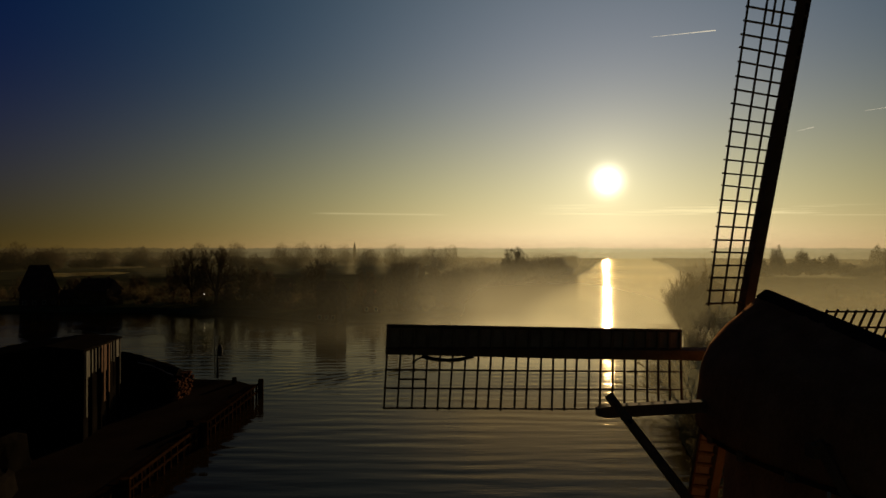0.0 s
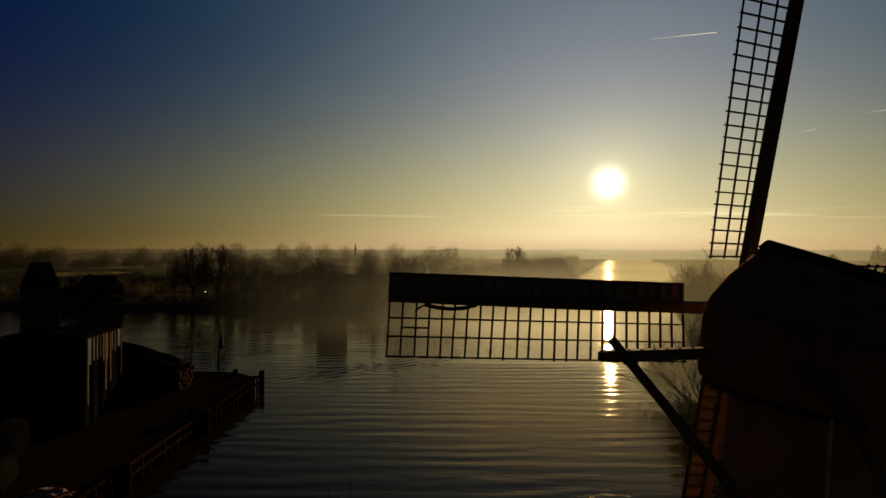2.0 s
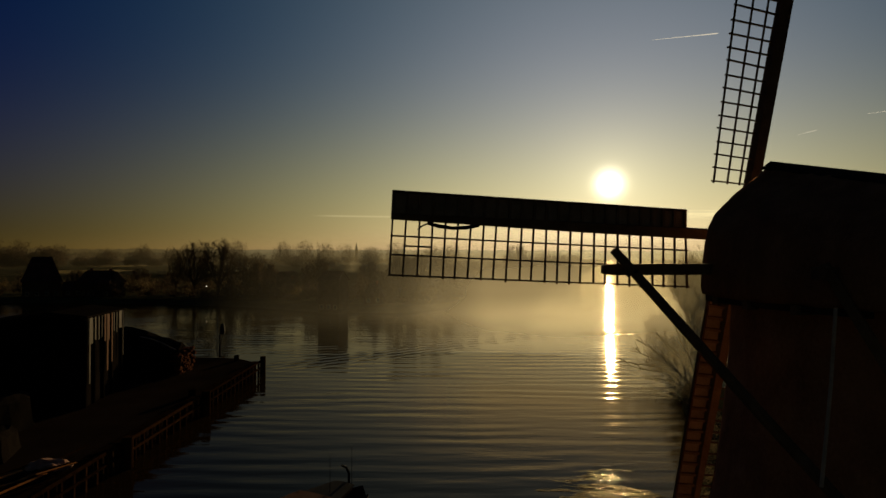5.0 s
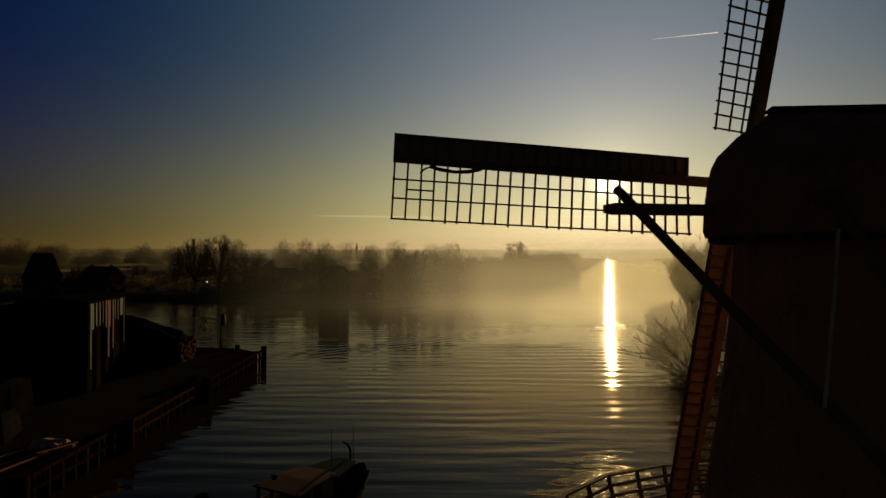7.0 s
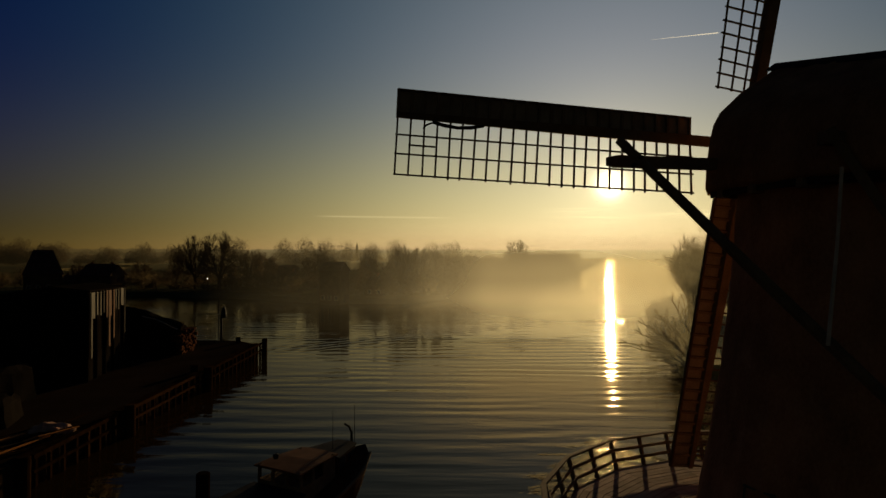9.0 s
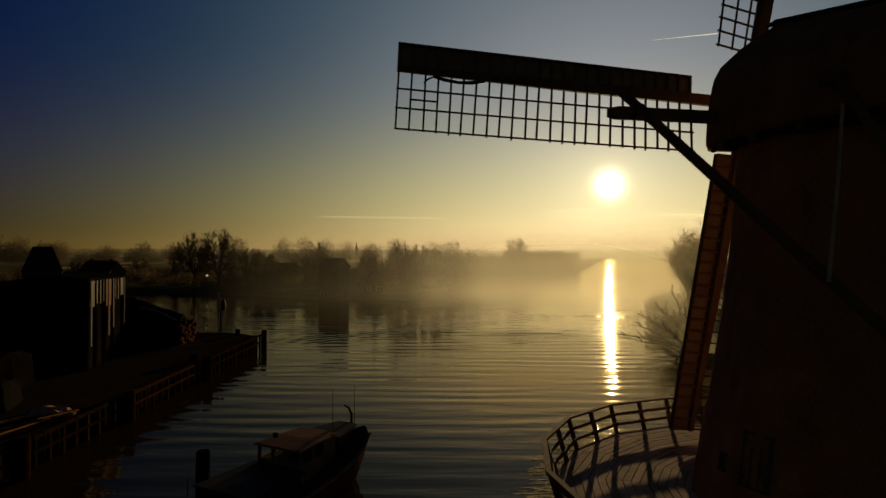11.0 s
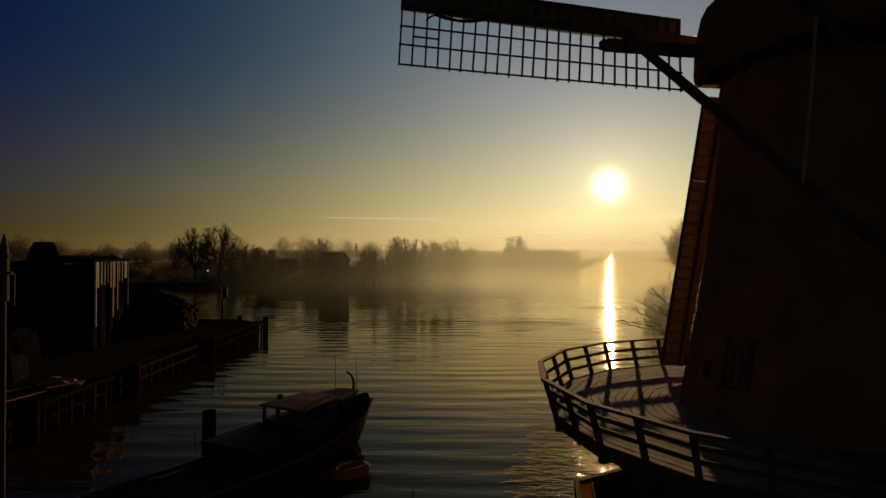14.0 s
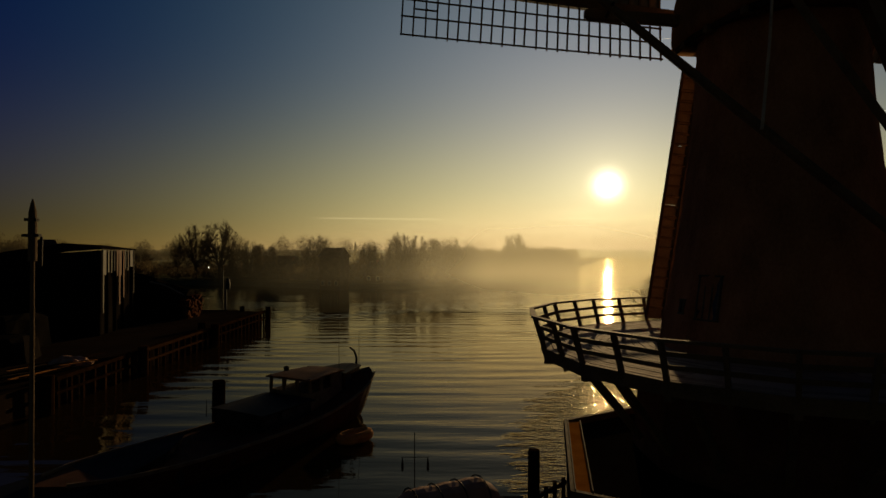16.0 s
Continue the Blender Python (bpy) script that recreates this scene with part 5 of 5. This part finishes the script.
# ---- boats ----
def hull(bm, stern, bow, beam_w, low, mid_z, bow_z, stern_z, n=19, fine=1.0):
    """A round-bilged hull between two points; returns the frame of the boat."""
    a, b = Vector(stern), Vector(bow)
    L = (b - a).length
    d = (b - a).normalized()
    s = Vector((d.y, -d.x, 0))
    rings = []
    for i in range(n):
        f = i / (n - 1)
        full = max(0.03, (1 - abs(2 * f - 1) ** (2.6 * fine)) ** 0.55)
        w = beam_w / 2 * full
        sheer = mid_z + (bow_z - mid_z) * max(0, 2 * f - 1) ** 2.2 + (stern_z - mid_z) * max(0, 1 - 2 * f) ** 2.2
        rake = (f - 0.5) * 0.14 * L
        c = a + d * L * f
        ring = []
        for k in range(9):
            t = math.pi * k / 8
            z = sheer - (sheer - low) * math.sin(t) ** 0.7
            up = (z - low) / (sheer - low)
            ring.append(c + s * (-math.cos(t)) * w * (0.72 + 0.28 * up) + d * rake * (up - 0.6) * abs(2 * f - 1) ** 2 + Z * z)
        rings.append(ring)
    loft(bm, rings)
    return a, d, s, L


def cabin(parent, name, base, d, s, w0, w1, length, z0, z1, crown_, wall_mat, roof_mat, panes=3, roof_label=""):
    """A deck cabin with window panes and a slightly arched roof; base is its rear middle."""
    bm = bmesh.new()
    p, q = base, base + d * length
    quad_box(bm, [p - s * w0 / 2 + Z * z0, p + s * w0 / 2 + Z * z0, q + s * w1 / 2 + Z * z0, q - s * w1 / 2 + Z * z0,
                  p - s * w0 * 0.47 + Z * z1, p + s * w0 * 0.47 + Z * z1, q + s * w1 * 0.47 + Z * z1, q - s * w1 * 0.47 + Z * z1])
    cab = part(name, bm, wall_mat, parent)
    bm = bmesh.new()
    rings = []
    for f in (-0.04, 0.5, 1.04):
        c = p + d * length * f
        w = (w0 + (w1 - w0) * f) * 0.54
        rings.append([c + s * w * (k / 4 - 1) + Z * (z1 + 0.02 + crown_ * (1 - (k / 4 - 1) ** 2)) for k in range(9)] + [c + s * w + Z * (z1 - 0.06), c - s * w + Z * (z1 - 0.06)])
    loft(bm, rings)
    part("roof", bm, roof_mat, cab, roof_label)
    for sgn in (-1, 1):
        for k in range(panes):
            f0, f1 = (k + 0.15) / panes, (k + 0.85) / panes
            zz0, zz1 = z0 + (z1 - z0) * 0.45, z0 + (z1 - z0) * 0.85
            bm = bmesh.new()
            pts = []
            for o in (0.0, 0.03):
                for f, z in ((f0, zz0), (f1, zz0), (f1, zz1), (f0, zz1)):
                    w = (w0 + (w1 - w0) * f) * (0.5 - 0.03 * (z - z0) / (z1 - z0))
                    pts.append(p + d * length * f + s * sgn * (w + 0.005 + o) + Z * z)
            quad_box(bm, pts)
            part("pane", bm, GLASS, cab)
    return cab


barge = thing("motor_barge", (-9.5, 33, 0), 0, "old dark steel barge with a wooden wheelhouse moored in the river", "boat")
bm = bmesh.new()
a, d, s, L = hull(bm, (-17.2, 23.0, 0), (-6.2, 41.6, 0), 5.0, -0.9, 1.25, 3.0, 1.7, 25, 1.5)
part("hull", bm, HULLM, barge)
gun, gd, gs, gL = a, d, s, L
a, b = Vector((-17.2, 23.0, 0)), Vector((-6.6, 43.2, 0))
d, L = (b - a).normalized(), (b - a).length
s = Vector((d.y, -d.x, 0))
for sgn in (-1, 1):
    bm = bmesh.new()
    rows = []
    for i in range(17):
        f = 0.03 + 0.94 * i / 16
        w = 2.5 * max(0.03, (1 - abs(2 * f - 1) ** 3.9) ** 0.55)
        sheer = 1.25 + 1.75 * max(0, 2 * f - 1) ** 2.2 + 0.45 * max(0, 1 - 2 * f) ** 2.2
        p = gun + gd * (gL * f + (f - 0.5) * 0.14 * gL * 0.4 * abs(2 * f - 1) ** 2) + gs * sgn * w + Z * (sheer + 0.05)
        rows.append([p + s * i2 * 0.07 + Z * j2 * 0.08 for i2, j2 in ((-1, -1), (1, -1), (1, 1), (-1, 1))])
    loft(bm, rows)
    part("gunwale", bm, OAK, barge)
base_, hl = a + d * L * 0.65, 3.6


def house_at(u, v, z):
    """A point of the wheelhouse: u along the keel from 0 to 1, v across from -1 to 1."""
    return base_ + d * hl * u + s * v * (1.8 - 0.3 * u) * (1.0 - 0.03 * (z - 1.2)) + Z * z


bm = bmesh.new()
quad_box(bm, [house_at(u, v, z) for z in (1.2, 2.55) for u, v in ((0, -1), (0, 1), (1, 1), (1, -1))])
wh = part("wheelhouse", bm, OAK, barge)
for u, v in ((0.02, -0.97), (0.02, -0.33), (0.02, 0.33), (0.02, 0.97), (0.35, -0.97), (0.68, -0.97), (0.97, -0.97), (0.35, 0.97), (0.68, 0.97), (0.97, 0.97), (0.97, 0.0)):
    bm = bmesh.new()
    beam(bm, house_at(u, v, 2.5), house_at(u, v, 3.5), 0.16, 0.16)
    part("window_post", bm, OAK, wh)
bm = bmesh.new()
quad_box(bm, [house_at(u, v, z) for z in (2.55, 3.45) for u, v in ((0.70, 0.90), (0.70, 0.99), (0.97, 0.99), (0.97, 0.90))])
part("door", bm, OAK, wh)
bm = bmesh.new()
loft(bm, [[house_at(u, k / 4 * 1.1, 3.46 + 0.07 * (1 - (k / 4) ** 2) + dz) for k in range(-4, 5)] + [house_at(u, 1.1, 3.38 + dz), house_at(u, -1.1, 3.38 + dz)] for u, dz in ((-0.06, -0.02), (0.5, 0.04), (1.06, -0.02))])
part("roof", bm, ROOFWOOD, wh, "pale brown arched wheelhouse roof")
cabin(barge, "trunk_cabin", a + d * L * 0.46, d, s, 3.9, 3.9, 4.2, 1.1, 2.25, 0.05, STEEL, STEEL, 3)
cabin(barge, "after_cabin", a + d * L * 0.82, d, s, 3.0, 1.6, 2.8, 1.4, 3.2, 0.05, HULLM, STEEL, 2)
for f, o, h in ((0.86, 0.3, 6.0), (0.985, 0.0, 5.6), (0.42, -1.6, 3.0)):
    bm = bmesh.new()
    p = a + d * L * f + s * o
    tube(bm, [p + Z * 2.0, p + Z * h], [0.03, 0.015], 5)
    part("aerial", bm, STEEL, barge)
bm = bmesh.new()
p = a + d * L * 0.97
tube(bm, [p + Z * 2.9, p + Z * 3.7, p + Z * 4.2 - d * 0.3, p + Z * 4.5 - d * 0.8], [0.10, 0.09, 0.08, 0.07], 8)
part("davit", bm, STEEL, barge, "bent dark davit")
bm = bmesh.new()
p = a + d * L * 0.68 - s * 0.9
tube(bm, [p + Z * 3.7, p + Z * 3.95, p + Z * 4.0], [0.16, 0.2, 0.1], 10)
part("search_lamp", bm, STEEL, barge)
for k in range(5):
    p = a + d * L * (0.2 + 0.14 * k) + s * 2.5
    bm = bmesh.new()
    tube(bm, [p + Z * 0.4, p + Z * 0.55, p + Z * 1.0, p + Z * 1.15], [0.06, 0.16, 0.16, 0.06], 8)
    part("fender_roll", bm, STEEL, barge)

# orange ring stands in for an orange rope fender at the waterline
dinghy = thing("rubber_dinghy", (-5.75, 34.0, 0), 25, "orange floating ring standing in for a rope fender by the barge", "dinghy")
bm = bmesh.new()
ringpts = []
for k in range(25):
    a_ = 2 * math.pi * k / 24
    ringpts.append(Vector((-5.75 + 0.85 * math.cos(a_) * math.cos(0.4) - 0.55 * math.sin(a_) * math.sin(0.4), 34.0 + 0.85 * math.cos(a_) * math.sin(0.4) + 0.55 * math.sin(a_) * math.cos(0.4), 0.30 + 0.10 * math.cos(a_))))
tube(bm, ringpts, [0.32] * 25, 10, False)
part("tube", bm, RUST, dinghy)
bm = bmesh.new()
vs = [bm.verts.new(p - Vector((0, 0, 0.12))) for p in ringpts[:24]]
lo = [bm.verts.new(p - Vector((0, 0, 0.18))) for p in ringpts[:24]]
bm.faces.new(vs)
bm.faces.new(lo[::-1])
for k in range(24):
    bm.faces.new((lo[k], lo[(k + 1) % 24], vs[(k + 1) % 24], vs[k]))
part("floor_sheet", bm, TARP_BLACK, dinghy)

sailer = thing("sailing_barge", (-17.2, 21, 0), 0, "dark sailing barge with a tall lowered-rig mast at the quay", "boat")
bm = bmesh.new()
a, d, s, L = hull(bm, (-26.5, 11, 0), (-14.0, 27.5, 0), 4.6, -0.8, 1.2, 2.2, 1.6)
part("hull", bm, STEEL, sailer)
cabin(sailer, "deckhouse", a + d * L * 0.2, d, s, 3.2, 3.4, 7.0, 1.1, 2.3, 0.12, STEEL, STEEL, 4)
mast = Vector((-17.1, 21.7, 0))
bm = bmesh.new()
tube(bm, [mast + Z * 1.0, mast + Z * 9.0, mast + Z * 12.0], [0.10, 0.09, 0.08], 10)
mm = part("mast", bm, OAK, sailer)
bm = bmesh.new()
tube(bm, [mast + Z * 11.2, mast + Z * 12.6, mast + Z * 13.2, mast + Z * 13.55, mast + Z * 13.75], [0.17, 0.17, 0.15, 0.08, 0.02], 10)
part("topmast", bm, OAK, mm)
for z, w in ((12.25, 0.62), (12.9, 0.42)):
    bm = bmesh.new()
    beam(bm, mast + Vector((-w / 2 - 0.08, 0, z)), mast + Vector((w / 2 - 0.0, 0, z)), 0.2, 0.12)
    part("crosstree", bm, STEEL, mm)
bm = bmesh.new()
tube(bm, [mast + Vector((0.28, 0.1, 11.0)), mast + Vector((0.3, 0.1, 12.2))], [0.06, 0.06], 6)
part("block", bm, STEEL, mm)

hood = thing("cabin_boat", (0.5, 21.5, 0), 0, "small cabin boat under a faded red ribbed canvas hood", "boat")
bm = bmesh.new()
a, d, s, L = hull(bm, (-2.9, 19.6, 0), (2.9, 22.6, 0), 2.3, -0.5, 0.9, 1.2, 0.9, 13)
part("hull", bm, STEEL, hood)
bm = bmesh.new()
rings = []
for i in range(9):
    f = 0.16 + 0.62 * i / 8
    c = a + d * L * f
    top = 2.4 - (0.35 if i in (0, 8) else 0.0) - (0.04 if i % 2 else 0)
    rings.append([c + s * (-math.cos(math.pi * k / 10)) * (1.0 - 0.02 * (i % 2)) + Z * (0.9 + (top - 0.9) * math.sin(math.pi * k / 10) ** 0.6) for k in range(11)])
loft(bm, rings)
hd = part("hood", bm, CANVAS, hood, "faded red ribbed canvas hood")
for i in range(1, 8, 2):
    f = 0.16 + 0.62 * i / 8
    c = a + d * L * f
    bm = bmesh.new()
    tube(bm, [c + s * (-math.cos(math.pi * k / 10)) * 1.02 + Z * (0.92 + 1.51 * math.sin(math.pi * k / 10) ** 0.6) for k in range(11)], [0.03] * 11, 5)
    part("hood_bow", bm, STEEL, hd)

flag = thing("marker_pole", (-1.5, 22, 0), 0, "thin marker pole with two small pennants in the water", "pole")
bm = bmesh.new()
tube(bm, [(-1.5, 22, -2), (-1.5, 22, 4.1)], [0.035, 0.02], 6)
part("pole", bm, STEEL, flag)
bm = bmesh.new()
beam(bm, (-2.05, 22, 3.1), (-0.9, 22, 3.1), 0.02, 0.02)
part("cross_arm", bm, STEEL, flag)
for x in (-2.0, -0.95):
    bm = bmesh.new()
    tube(bm, [(x, 22, 3.1), (x, 22, 2.85), (x, 22, 2.6), (x, 22, 2.5)], [0.012, 0.05, 0.06, 0.01], 6)
    part("float", bm, STEEL, flag)

launch = thing("river_launch", (57, 148, 0), 0, "dark motor barge passing close to the river bank", "boat")
bm = bmesh.new()
a, d, s, L = hull(bm, (49, 146, 0), (66, 150, 0), 4.2, -0.8, 2.4, 3.2, 2.8)
part("hull", bm, STEEL, launch)
cabin(launch, "deckhouse", a + d * L * 0.12, d, s, 3.2, 3.0, 6.5, 2.2, 4.0, 0.25, STEEL, STEEL, 4)

# fence between the pile and the shed
fence = thing("water_fence", (3.2, 17.2, 2.0), 0, "low dark timber fence at the water's edge", "fence")
for k in range(4):
    bm = bmesh.new()
    p = Vector((2.7 + 0.36 * k, 16.6 + 0.38 * k, 0))
    beam(bm, p + Z * -1, p + Z * 3.85, 0.12, 0.12)
    part("post", bm, PILE, fence)
for z in (3.65, 3.1):
    bm = bmesh.new()
    beam(bm, (2.6, 16.5, z), (3.9, 17.87, z), 0.06, 0.14)
    part("rail", bm, PILE, fence)

# vapour trails, high and far; emission stands in for sunlight on them
def trail(p0, p1, w0, w1):
    a, b = Vector(p0), Vector(p1)
    bm = bmesh.new()
    beam(bm, a, b, w0, w0, (0, 1, 0), w1, w1)
    tm = bpy.data.materials.new("vapour")
    tm.use_nodes = True
    q = Nodes(tm.node_tree)
    q.add("ShaderNodeOutputMaterial", {0: q.add("ShaderNodeEmission", {"Color": (0.62, 0.58, 0.48, 1), "Strength": 1.0}).outputs[0]})
    solid("backdrop_vapour_trail", bm, tm, "thin white vapour trail high in the sky", "vapour trail", "structure")


def sky_point(px, py, dist=3900.0):
    return Vector(((px - 784) / 1053 * dist, dist, (441 - py) / 1053 * dist + 15))


trail(sky_point(1150, 64), sky_point(1266, 52), 0.8, 5)
trail(sky_point(1408, 231), sky_point(1440, 223), 1, 3)
trail(sky_point(1530, 194), sky_point(1600, 184), 1, 3)
